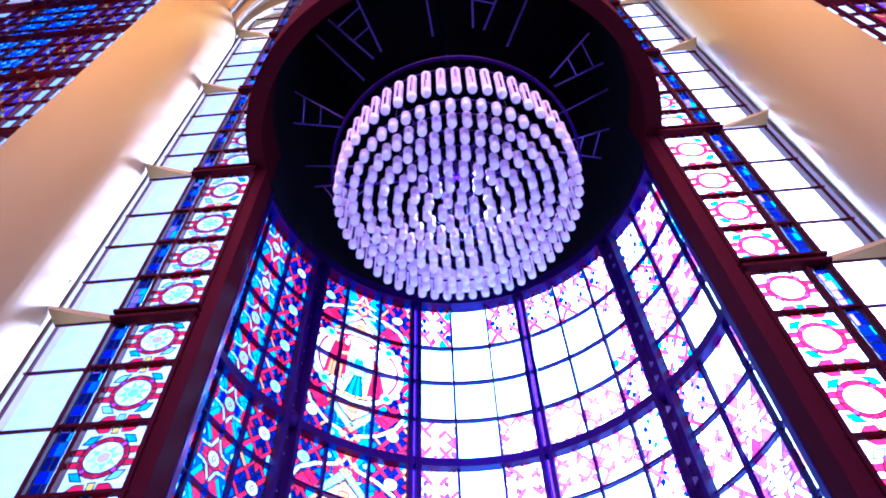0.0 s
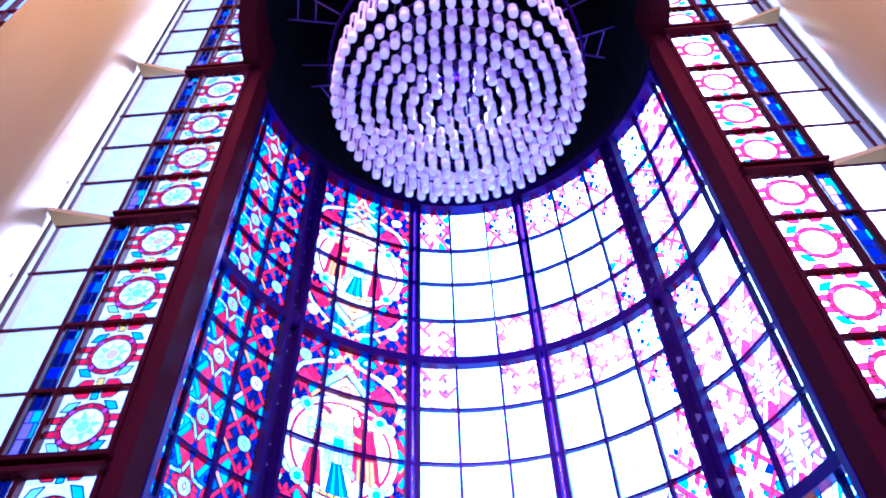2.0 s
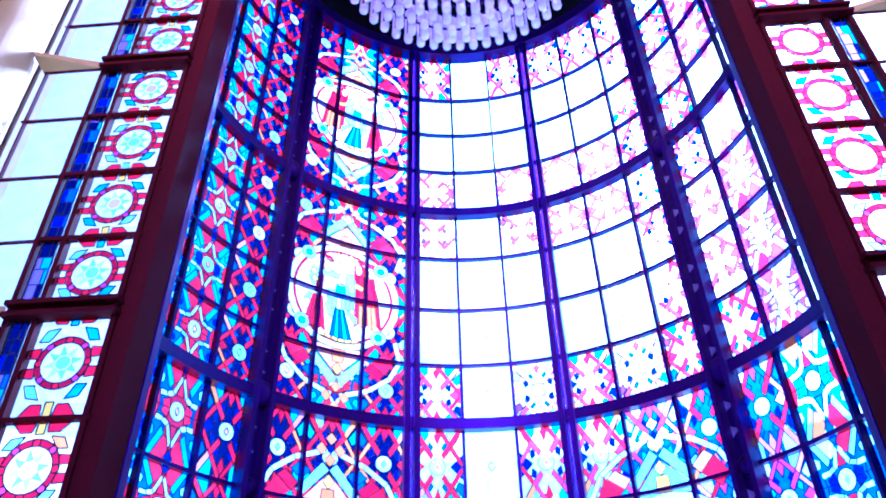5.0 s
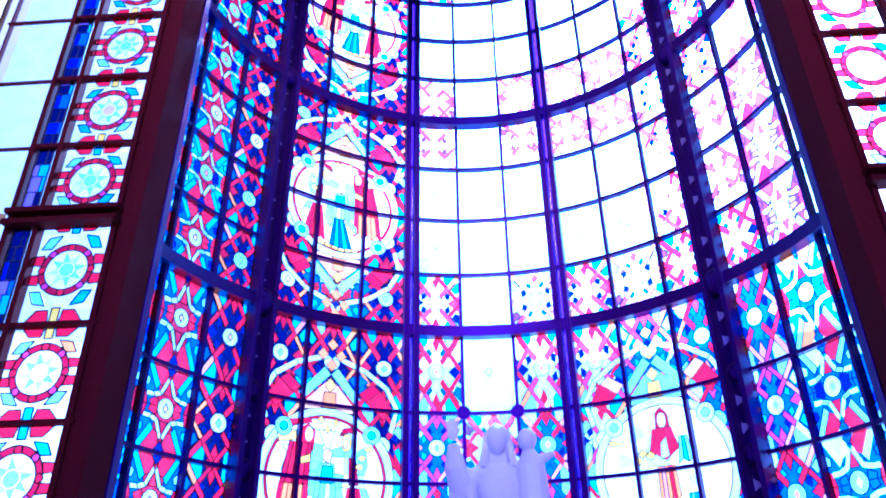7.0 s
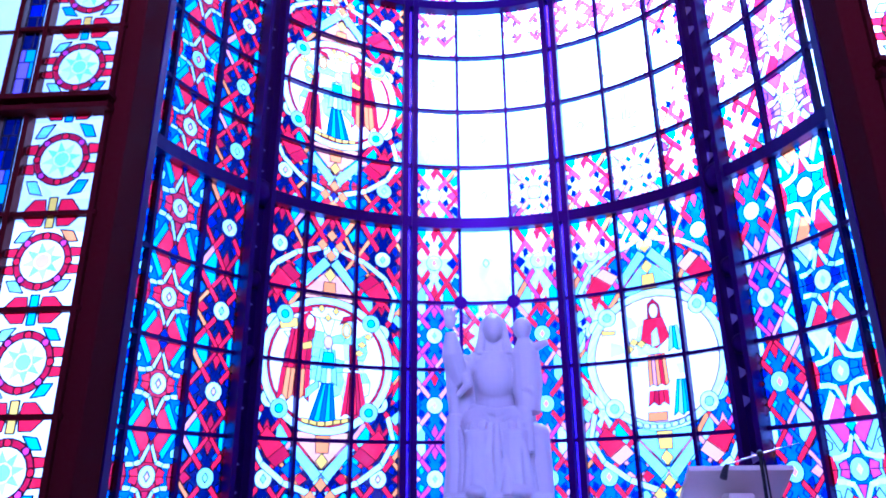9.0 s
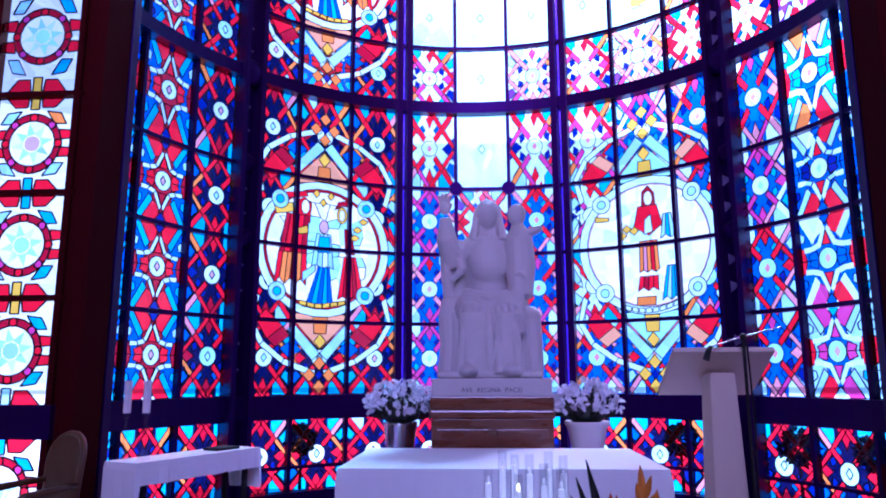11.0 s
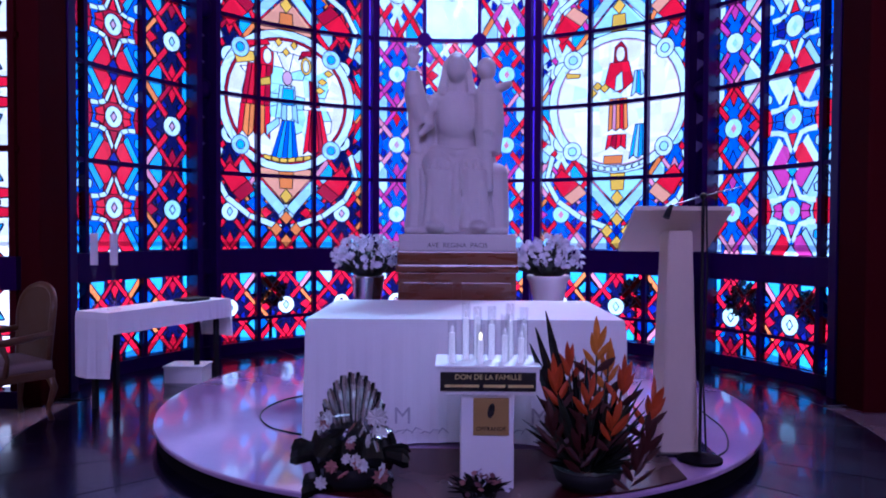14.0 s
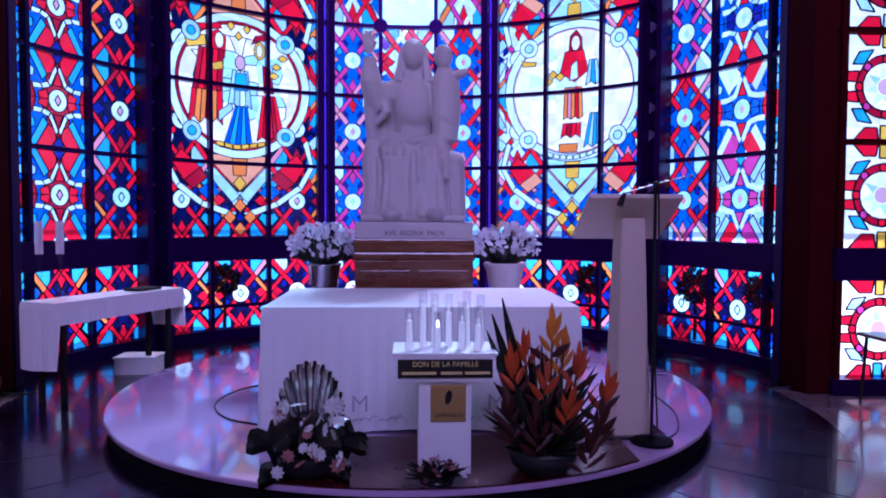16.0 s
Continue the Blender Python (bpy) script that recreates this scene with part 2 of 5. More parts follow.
def ngon(cx, cy, r, n=14, ry=None):
    return [(cx + r * math.cos(2 * math.pi * (i + 0.5) / n), cy + (ry or r) * math.sin(2 * math.pi * (i + 0.5) / n)) for i in range(n)]


def diamond(cx, cy, rx, ry):
    return [(cx + rx, cy), (cx, cy + ry), (cx - rx, cy), (cx, cy - ry)]


# paler swaps that put the sun's glare into the glass colours
GLARE_TONES = {"bright": {"red": ("red", "red", "pink", "magenta"), "crimson": ("red", "magenta", "blue"), "navy": ("blue", "navy", "cyan"), "ink": ("blue", "navy"), "blue": ("cyan", "blue", "sky"),
                     "cyan": ("sky", "white", "white"), "orange": ("orange", "pink", "white")},
          "mid": {"red": ("red", "magenta", "red", "pink"), "crimson": ("magenta", "purple", "white"), "navy": ("purple", "blue", "white", "navy"), "ink": ("navy", "white"), "blue": ("purple", "blue", "white"),
                  "cyan": ("cyan", "white", "sky"), "orange": ("pink", "orange", "white")},
          "light": {"red": ("magenta", "pink", "magenta", "white"), "crimson": ("white", "white", "red"), "navy": ("white", "purple", "white"), "ink": ("purple", "white"), "blue": ("purple", "violet", "white"),
                    "cyan": ("white",), "orange": ("white", "magenta"), "pink": ("white", "magenta")}}


def lattice(w, h, rng, kind):
    """One leaded light. red: crossing red bands round a roundel on a blue ground; white: a pale four-pointed star round
    a roundel;
    bright, mid and light: the same two with overexposure put into paler glass colours; plain: almost clear, washed out
    likewise."""
    X, Y = w / 2, h / 2
    S = lambda shape: [(x * X, Y + y * Y) for x, y in shape]
    r = 0.158 * w
    if kind == "plain":
        p = Panel(w, h, "pale")
        for s in mirror4([(0.0, 0.42), (0.3, 0.0), (0.42, 0.16), (0.16, 0.5)]):
            p.carve(S(s), rng.choice(("white", "sky", "pale", "pale")), False)
        for s in mirror4([(0.02, 1.0), (0.2, 1.0), (0.12, 0.94), (0.06, 0.93)]):
            p.carve(S(s), rng.choice(("white", "rose", "pink")), False)
        p.carve(diamond(0, Y, 0.07 * w, 0.1 * w), rng.choice(("pale", "sky")))
        return p
    star = kind == "white" or kind.endswith("star")
    soft = GLARE_TONES.get(kind.replace("star", ""), {})
    memo = {}

    def pick(*names):
        c = rng.choice(names)
        if soft:
            key = (c, rng.randrange(3))
            c = memo.setdefault(key, rng.choice(soft.get(c, (c,))))
        return c

    p = Panel(w, h, ("crimson" if star else "ink") if not soft else "blue" if kind.startswith("bright") else "white")

    def four(shape, *names, every=False):
        one = pick(*names)
        for q in mirror4(shape):
            c = pick(*names) if every else one
            p.carve(S(q), c, not soft or c != "white")

    def pair(shape, upright, *names):
        """One shape across the middle line and its mirror image."""
        for sign in (1, -1):
            p.carve(S([(x, sign * y) if upright else (sign * x, y) for x, y in shape]), pick(*names))

    if star:
        four([(0.04, 0.99), (0.76, 0.99), (0.36, 0.5), (0.12, 0.6)], "red", "red", "red", "crimson", *(("orange",) if soft else ()), every=True)
        four([(1, 0.98), (1, 0.0), (0.6, 0.0), (0.36, 0.42)], "blue", "cyan", "blue", "navy")
        four([(1, 0.7), (1, 0.4), (0.78, 0.42), (0.74, 0.56)], "navy", "cyan", "sky", every=True)
        four([(1, 0.34), (1, 0.0), (0.72, 0.0), (0.8, 0.26)], "red", "red", "blue", "crimson")
        four([(1, 0.99), (0.76, 0.99), (0.34, 0.5), (0.5, 0.36)], "cyan", "sky", "cyan", "sky")
        four([(0.6, 0.0), (0.66, 0.12), (0.36, 0.2), (0.3, 0.0)], "red", "blue", "navy")
        pair([(0, 0.62), (0.16, 0.3), (-0.16, 0.3)], True, "red", "red", "crimson")
        four([(0.0, 0.62), (0.07, 0.74), (0.33, 0.34), (0.23, 0.26)], "white")
        four([(0.23, 0.26), (0.33, 0.36), (0.56, 0.3), (0.48, 0.2)], "white", "white", "sky")
        four([(0.48, 0.2), (0.56, 0.3), (0.82, 0.3), (0.8, 0.18)], "white")
        for sy in (1, -1):
            p.carve(S([(0.0, sy * 0.74), (0.17, sy * 0.9), (0.1, sy * 1.0), (-0.1, sy * 1.0), (-0.17, sy * 0.9)]), pick("navy", "navy", "blue"))
        four([(0.17, 0.9), (0.28, 1.0), (0.1, 1.0)], "white")
    else:
        pair([(0.0, 0.5), (0.3, 1.0), (-0.3, 1.0)], True, "red", "red", "crimson")
        pair([(1, 0.3), (0.5, 0.0), (1, -0.3)], False, "red", "crimson", "red", "navy")
        four([(0.36, 0.98), (0.84, 0.98), (0.88, 0.72), (0.62, 0.48), (0.36, 0.66)], "cyan", "cyan", "sky", "cyan", every=True)
        four([(0.98, 0.74), (0.98, 0.4), (0.82, 0.34), (0.68, 0.5)], "blue", "blue", "cyan", "navy", every=True)
        four([(0.34, 0.62), (0.48, 0.48), (0.3, 0.32), (0.16, 0.46)], "navy", "ink", "blue")
        four([(0.46, 0.36), (0.6, 0.28), (0.56, 0.1), (0.38, 0.2)], "navy", "ink", "navy")
        four([(0.0, 0.9), (0.08, 1.0), (0.58, 0.52), (0.49, 0.41)], "red", "red", "crimson", every=True)
        four([(0.49, 0.41), (0.58, 0.52), (1.0, 0.1), (0.94, 0.0)], "red", "red", "orange", every=True)
        four([(1, 0.88), (0.89, 1), (0.48, 0.59), (0.59, 0.47)], "red", "red", "pink", "orange", every=True)
        four([(0.59, 0.47), (0.48, 0.59), (0.14, 0.28), (0.25, 0.16)], "red")
    p.carve(ngon(0, Y, r), pick("white", "white", "pale"))
    p.carve(diamond(0, Y, r * 0.34, r * 0.5), pick("rose", "rose", "pink", "pale"), not soft)
    return p


def medallion_shapes(cv, r, which):
    """Shapes (polygon, colour, leaded) of one pictorial medallion in a bay, in metres from the bay's middle: tracery, a ring, a pale field and draped forms."""
    out = []
    low = which in ("left", "right")

    def add(shape, color, lead=True):
        out.append(([(x * r, cv + y * r) for x, y in shape], color, lead))

    def oval(x, y, rx, ry, color, n=12, lead=True):
        add(ngon(x, y, rx, n, ry), color, lead)

    def folds(bottom, top, y0, y1, colors, sag=0.03):
        """Draped cloth between two spans, in upright folds."""
        n = len(colors)
        (b0, b1), (t0, t1) = bottom, top
        for i, c in enumerate(colors):
            u, v = i / n, (i + 1) / n
            s = sag if i % 2 else -sag
            add([(b0 + (b1 - b0) * u, y0 + s), (b0 + (b1 - b0) * v, y0 - s), (t0 + (t1 - t0) * v, y1), (t0 + (t1 - t0) * u, y1)], c)

    if low:
        warm, deep = ("peach", "red") if which == "left" else ("pale", "red")
        for sy in (1, -1):
            # the pointed panel over and under the ring
            for sx in (1, -1):
                add([(0, sy * 1.05), (sx * 0.42, sy * 1.05), (sx * 0.4, sy * 1.2), (0, sy * 1.62)], warm)
                add([(sx * 0.42, sy * 1.22), (sx * 0.54, sy * 1.3), (sx * 0.12, sy * 1.78), (0, sy * 1.66)], "sky")
                add([(sx * 0.62, sy * 1.26), (sx * 0.92, sy * 1.0), (sx * 1.06, sy * 1.2), (sx * 0.88, sy * 1.46)], deep)
                add([(sx * 0.62, sy * 1.26), (sx * 0.88, sy * 1.46), (sx * 0.74, sy * 1.58), (sx * 0.5, sy * 1.4)], "crimson" if which == "left" else "peach")
                add([(sx * 0.3, sy * 1.62), (sx * 0.46, sy * 1.46), (sx * 0.66, sy * 1.6), (sx * 0.5, sy * 1.74)], "blue")
                # the white vesica that frames it
                add([(sx * 0.06, sy * 1.93), (sx * 0.1, sy * 2.02), (sx * 0.62, sy * 1.83), (sx * 0.58, sy * 1.75)], "white")
                add([(sx * 0.58, sy * 1.75), (sx * 0.62, sy * 1.83), (sx * 1.0, sy * 1.56), (sx * 0.94, sy * 1.49)], "white")
                add([(sx * 0.94, sy * 1.49), (sx * 1.0, sy * 1.56), (sx * 1.2, sy * 1.2), (sx * 1.12, sy * 1.17)], "white")
                add([(sx * 1.12, sy * 1.17), (sx * 1.2, sy * 1.2), (sx * 1.1, sy * 0.76), (sx * 1.02, sy * 0.82)], "white")
                add([(sx * 1.1, sy * 0.8), (sx * 1.3, sy * 0.62), (sx * 1.36, sy * 0.74), (sx * 1.18, sy * 0.92)], "sky")
                add([(sx * 1.1, sy * 0.62), (sx * 1.36, sy * 0.4), (sx * 1.36, sy * 0.02), (sx * 1.14, sy * 0.3)], "red" if which == "left" else "white")
                add([(sx * 1.12, sy * 0.5), (sx * 1.3, sy * 0.16), (sx * 1.36, sy * 0.24), (sx * 1.2, sy * 0.56)], "cyan" if which == "left" else "sky")
            add([(-0.12, sy * 1.1), (0.12, sy * 1.1), (0.1, sy * 1.36), (-0.1, sy * 1.36)], "orange" if which == "left" else "gold")
            add(diamond(0, sy * 1.48, 0.1, 0.12), "gold")
            # the small cross beyond it
            for dx, dy in ((0.16, 0), (-0.16, 0), (0, 0.18), (0, -0.18)):
                add(diamond(dx, sy * 2.0 + dy, 0.1, 0.11), "orange" if which == "left" else "gold")
            add(diamond(0, sy * 2.0, 0.07, 0.08), "navy")
        oval(0, 0, 1.13, 1.1, "white", 32)
        oval(0, 0, 1.0, 0.98, "crimson" if which == "left" else "rose", 32)
        oval(0, 0, 0.955 if which == "left" else 0.975, 0.935 if which == "left" else 0.955, "clear", 32, which == "left")
    else:
        oval(0, 0, 0.92, 0.92, "white", 20)
    bits = random.Random(len(which) * 7 + int(r * 100))
    # near-white field tones and the faint set paint in overexposure
    field = {"left": ("clear", "white", "clear", "pale"), "right": ("clear", "white", "clear", "clear"), "faint": ("white", "pale", "sky")}[which]
    knot = {(i, j): (-0.9 + 0.2 * i + bits.uniform(-0.06, 0.06), -0.9 + 0.2 * j + bits.uniform(-0.06, 0.06)) for i in range(10) for j in range(10)}
    for i in range(9):
        for j in range(9):
            if ((i - 4) * 0.2) ** 2 + ((j - 4) * 0.2) ** 2 < 0.74 ** 2:
                add([knot[i, j], knot[i + 1, j], knot[i + 1, j + 1], knot[i, j + 1]], bits.choice(field), which == "left" and bits.random() < 0.5)

    if which == "left":
        # robed form with golden wing
        add([(-0.86, 0.66), (-0.52, 0.7), (-0.5, 0.56), (-0.8, 0.48)], "gold")
        add([(-0.7, 0.84), (-0.3, 0.92), (-0.26, 0.84), (-0.66, 0.76)], "red")
        add([(-0.52, 0.5), (-0.46, 0.74), (-0.32, 0.82), (-0.2, 0.72), (-0.22, 0.4)], "red")
        folds((-0.74, -0.26), (-0.62, -0.24), -0.12, 0.52, ("crimson", "red", "crimson", "red", "crimson"))
        folds((-0.8, -0.26), (-0.74, -0.26), -0.56, -0.1, ("red", "orange", "orange", "crimson", "orange", "red"), 0.05)
        add([(-0.42, 0.3), (-0.26, 0.36), (-0.24, 0.24), (-0.4, 0.2)], "gold")
        oval(-0.3, 0.66, 0.07, 0.12, "clear")
        # kneeling form in blue before a pale drapery
        for x, y in ((-0.12, 0.9), (0.13, 0.88), (0.0, 0.76)):
            add(diamond(x, y, 0.06, 0.07), "gold")
        oval(0.02, 0.36, 0.08, 0.11, "rose")
        folds((-0.18, 0.2), (-0.1, 0.14), -0.3, 0.24, ("pale", "sky", "white", "sky"))
        add([(-0.05, 0.2), (0.12, 0.2), (0.14, -0.06), (-0.08, -0.06)], "cyan")
        folds((-0.26, 0.2), (-0.06, 0.13), -0.92, -0.3, ("blue", "cyan", "blue", "cyan", "blue"), 0.02)
        add([(-0.32, -0.56), (-0.1, -0.36), (-0.12, -0.26), (-0.32, -0.4)], "sky")
        # second robed form, half turned
        add([(0.2, 0.66), (0.26, 0.8), (0.42, 0.84), (0.52, 0.74), (0.34, 0.74)], "crimson")
        oval(0.33, 0.58, 0.09, 0.14, "gold")
        oval(0.33, 0.58, 0.055, 0.1, "clear")
        add([(0.38, 0.36), (0.5, 0.34), (0.56, -0.06), (0.4, -0.06)], "crimson")
        folds((0.28, 0.72), (0.38, 0.58), -0.78, -0.1, ("red", "crimson", "red", "crimson", "red"))
        for x, y in ((0.6, 0.36), (0.7, 0.5), (0.56, 0.22)):
            add(diamond(x, y, 0.08, 0.06), "gold")
        for i in range(6):
            x = -0.36 + 0.13 * i
            add([(x, -0.97 + 0.06 * abs(i - 2.5) / 2.5), (x + 0.12, -0.97 + 0.06 * abs(i - 1.5) / 2.5), (x + 0.12, -0.9 + 0.06 * abs(i - 1.5) / 2.5), (x, -0.9 + 0.06 * abs(i - 2.5) / 2.5)], "gold")
    elif which == "right":
        add([(-0.22, 0.3), (-0.14, 0.62), (0.16, 0.62), (0.24, 0.3), (0.02, 0.14)], "red")
        add([(-0.08, 0.62), (-0.06, 0.86), (0.04, 0.94), (0.13, 0.82), (0.14, 0.62)], "crimson")
        oval(0.03, 0.74, 0.075, 0.12, "clear")
        add([(-0.04, 0.4), (0.06, 0.48), (0.08, 0.2), (-0.06, 0.16)], "white")
        for x, y in ((-0.34, 0.28), (-0.22, 0.24), (-0.42, 0.18)):
            add(diamond(x, y, 0.08, 0.07), "gold")
        folds((-0.16, 0.16), (-0.14, 0.14), -0.42, 0.06, ("orange", "pink", "orange", "red", "orange"), 0.02)
        folds((-0.2, 0.13), (-0.16, 0.13), -0.7, -0.5, ("red", "crimson", "red", "red"))
        add([(-0.23, -0.95), (0.07, -0.95), (0.08, -0.82), (-0.22, -0.82)], "orange")
        folds((0.2, 0.44), (0.26, 0.38), 0.1, 0.46, ("sky", "cyan", "sky"))
        folds((0.18, 0.46), (0.28, 0.42), -0.86, -0.36, ("cyan", "sky", "cyan", "cyan"))
        for sx, y in ((-1, 0.5), (1, 0.72)):
            add([(sx * 0.62, y), (sx * 0.86, y + 0.03), (sx * 0.84, y - 0.06), (sx * 0.64, y - 0.06)], "gold")
        for i in range(8):
            x = -0.42 + 0.11 * i
            add([(x, -1.07 + 0.006 * (i - 3.5) ** 2), (x + 0.09, -1.07 + 0.006 * (i - 2.5) ** 2), (x + 0.09, -1.0 + 0.006 * (i - 2.5) ** 2), (x, -1.0 + 0.006 * (i - 3.5) ** 2)], "white")
    else:
        folds((-0.5, -0.2), (-0.44, -0.28), -0.6, 0.3, ("white", "sky", "white"))
        oval(-0.36, 0.4, 0.08, 0.11, "white")
        folds((0.1, 0.46), (0.2, 0.4), -0.62, 0.46, ("white", "sky", "rose"))
        oval(0.3, 0.58, 0.09, 0.12, "white")
        folds((-0.14, 0.06), (-0.1, 0.04), -0.7, 0.0, ("sky", "pale", "sky"))
        oval(0.05, -0.8, 0.14, 0.09, "gold")
    if low:
        for a in range(4):
            t = math.pi / 2 * a + math.pi / 4
            oval(1.05 * math.cos(t), 1.03 * math.sin(t), 0.15, 0.15, "sky" if which == "left" else "white")
            oval(1.05 * math.cos(t), 1.03 * math.sin(t), 0.07, 0.07, "cyan" if which == "left" else "pale")
    return out


# ---- ground, floor, shell ----
bm = bmesh.new()
bmesh.ops.create_circle(bm, cap_ends=True, segments=48, radius=3000, matrix=Matrix.Translation((0, 0, -0.3)))
tagged(part("ground", bm, material("pale_paving", (0.82, 0.8, 0.78), 0.8, scale=0.5, var=0.04)), "pale paved ground outside the windows", "ground", kind="structure")

# glowing backdrop ring, added far off so the low panes look bright
hz = bpy.data.materials.new("glowing_backdrop")
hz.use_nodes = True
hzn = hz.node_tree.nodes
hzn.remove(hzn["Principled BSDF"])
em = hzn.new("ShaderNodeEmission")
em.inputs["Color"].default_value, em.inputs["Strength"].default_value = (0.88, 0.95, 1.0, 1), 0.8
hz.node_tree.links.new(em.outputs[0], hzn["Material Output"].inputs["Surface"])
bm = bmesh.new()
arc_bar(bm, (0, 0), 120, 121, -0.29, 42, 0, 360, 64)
tagged(part("backdrop", bm, hz), "plain glowing backdrop added outside the windows", "backdrop", kind="structure")

bm = bmesh.new()
box(bm, (0, -3.8, -0.15), (34, 20.4, 0.3))
box(bm, (0, 8.5, -0.16), (8.6, 4.3, 0.28))
floor = tagged(part("floor", bm, NAVESTONE), "polished pinkish marble floor, darkened to look dimly lit", "floor", kind="structure")

def sector(a0, a1, r0, r1, z0, z1, n=4):
    bm = bmesh.new()
    arc_bar(bm, (CX, CY), r0, r1, z0, z1, a0, a1, n)
    return bm


bm = bmesh.new()
arc_bar(bm, (CX, CY), 2.3, 3.46, 0.0015, 0.004, 0, 360, 96)
arc_bar(bm, (CX, CY), 3.46, 3.94, 0.0015, 0.004, -84, 84, 48)
inlay = tagged(part("floor_inlay", bm, material("grey_joint", (0.16, 0.14, 0.2), 0.5)), "dark polished marble floor ring in wedge-shaped tiles", "floor", kind="structure")
for i in range(30):
    part("tile", sector(i * 12 + 0.12, i * 12 + 11.88, 2.3, 3.45, 0.0045, 0.0085), DARKMARBLE, inlay)
for i in range(14):
    part("tile", sector(-84 + i * 12 + 0.1, -84 + i * 12 + 11.9, 3.465, 3.93, 0.0045, 0.0085), DARKMARBLE, inlay)

PLAT_Z, PLAT_R, PLAT_X = 0.15, 2.48, 0.05
bm = bmesh.new()
lathe(bm, [(PLAT_R - 0.03, 0.002), (PLAT_R - 0.03, 0.11)], (PLAT_X, CY, 0.005), 128)
step = part("riser", bm, BLACK)
bm = bmesh.new()
lathe(bm, [(PLAT_R - 0.01, 0.115), (PLAT_R, 0.12), (PLAT_R, 0.142), (PLAT_R - 0.008, PLAT_Z)], (PLAT_X, CY, 0), 128)
platform = tagged(part("altar_platform", bm, MARBLE), "round pale polished marble altar platform with dark riser", "platform", kind="structure")
step.parent = platform

# added unseen shell closing the nave round the viewer; dark plaster keeps reflections dim
bm = bmesh.new()
box(bm, (-17.2, -3.8, 15), (0.4, 20.4, 30.6))
tagged(part("wall_west", bm, PLASTER), "unseen plain nave wall added to close the space", "wall", kind="structure")
bm = bmesh.new()
box(bm, (17.2, -3.8, 15), (0.4, 20.4, 30.6))
tagged(part("wall_east", bm, PLASTER), "unseen plain nave wall added to close the space", "wall", kind="structure")
bm = bmesh.new()
box(bm, (0, -14.2, 15), (34.8, 0.4, 30.6))
tagged(part("wall_south", bm, PLASTER), "unseen plain nave wall added to close the space", "wall", kind="structure")
bm = bmesh.new()
box(bm, (0, -3.8, 30.5), (34.8, 21.2, 0.4))
tagged(part("ceiling", bm, PLASTER), "unseen plain nave ceiling added to close the space", "ceiling", kind="structure")


# ---- the glazed apse ----
PANEL_CACHE = {}
rng = random.Random(7)


def panel_meshes(kind, w, h, variant, shapes=(), single=False):
    key = (single, kind, round(w, 3), round(h, 2), variant)
    if shapes or key not in PANEL_CACHE:
        p = lattice(w, h, random.Random(hash_of(kind, variant)), kind)
        for s, c, lead in shapes:
            p.carve(s, c, lead)
        made = (p.piece_meshes() if single else p.glass_mesh(), p.lead_mesh())
        if shapes:
            return made
        PANEL_CACHE[key] = made
    return PANEL_CACHE[key]


def hash_of(kind, variant):
    return sum(ord(c) for c in kind) * 31 + variant


HALF = BAY / 6
FACET_W = 2 * RAD * math.sin(radians(HALF))
FACET_R = RAD * math.cos(radians(HALF))
BAR = 0.05
SINGLE = (0, 2)                       # rows at eye level, whose pieces stand alone


def facet_pose(deg, z):
    a = radians(deg)
    return Matrix.Translation((CX + FACET_R * math.sin(a), CY + FACET_R * math.cos(a), z)) @ Matrix.Rotation(-a, 4, "Z")


def bay_kind(bay, row, k):
    """Deep colours to the west and below; higher middle and eastern glass is paled to paint in sun glare."""
    if row == 0:
        return "white" if bay in (0, 4) and k == (0 if bay == 0 else 2) else "red"
    if bay in (0, 4):
        outer = k if bay == 4 else 2 - k
        if bay == 4:
            if row < 6:
                return "bright" if outer == 0 else "brightstar"
            return ("mid" if row in (6, 9, 10) or row > 11 else "light") if outer == 0 else ("midstar" if row > 10 else "lightstar")
        return "red" if outer == 0 else "white"
    if bay == 1:
        return "white" if k == 1 and row in (6, 9, 10, 13) else "red"
    if bay == 2:
        if k == 1:
            return "plain" if row > 4 else "mid" if row == 4 else "white"
        if row in (5, 6):
            return "mid"
        return "bright" if row < 5 else "mid" if row == 13 else "light" if row in (9, 10) else "plain"
    if row >= 6:
        return "plain" if row in (7, 8, 11, 12) and k < 2 else "mid" if row in (6, 13) or k == 2 else "light"
    return "mid" if k == 0 and row > 2 else "bright"


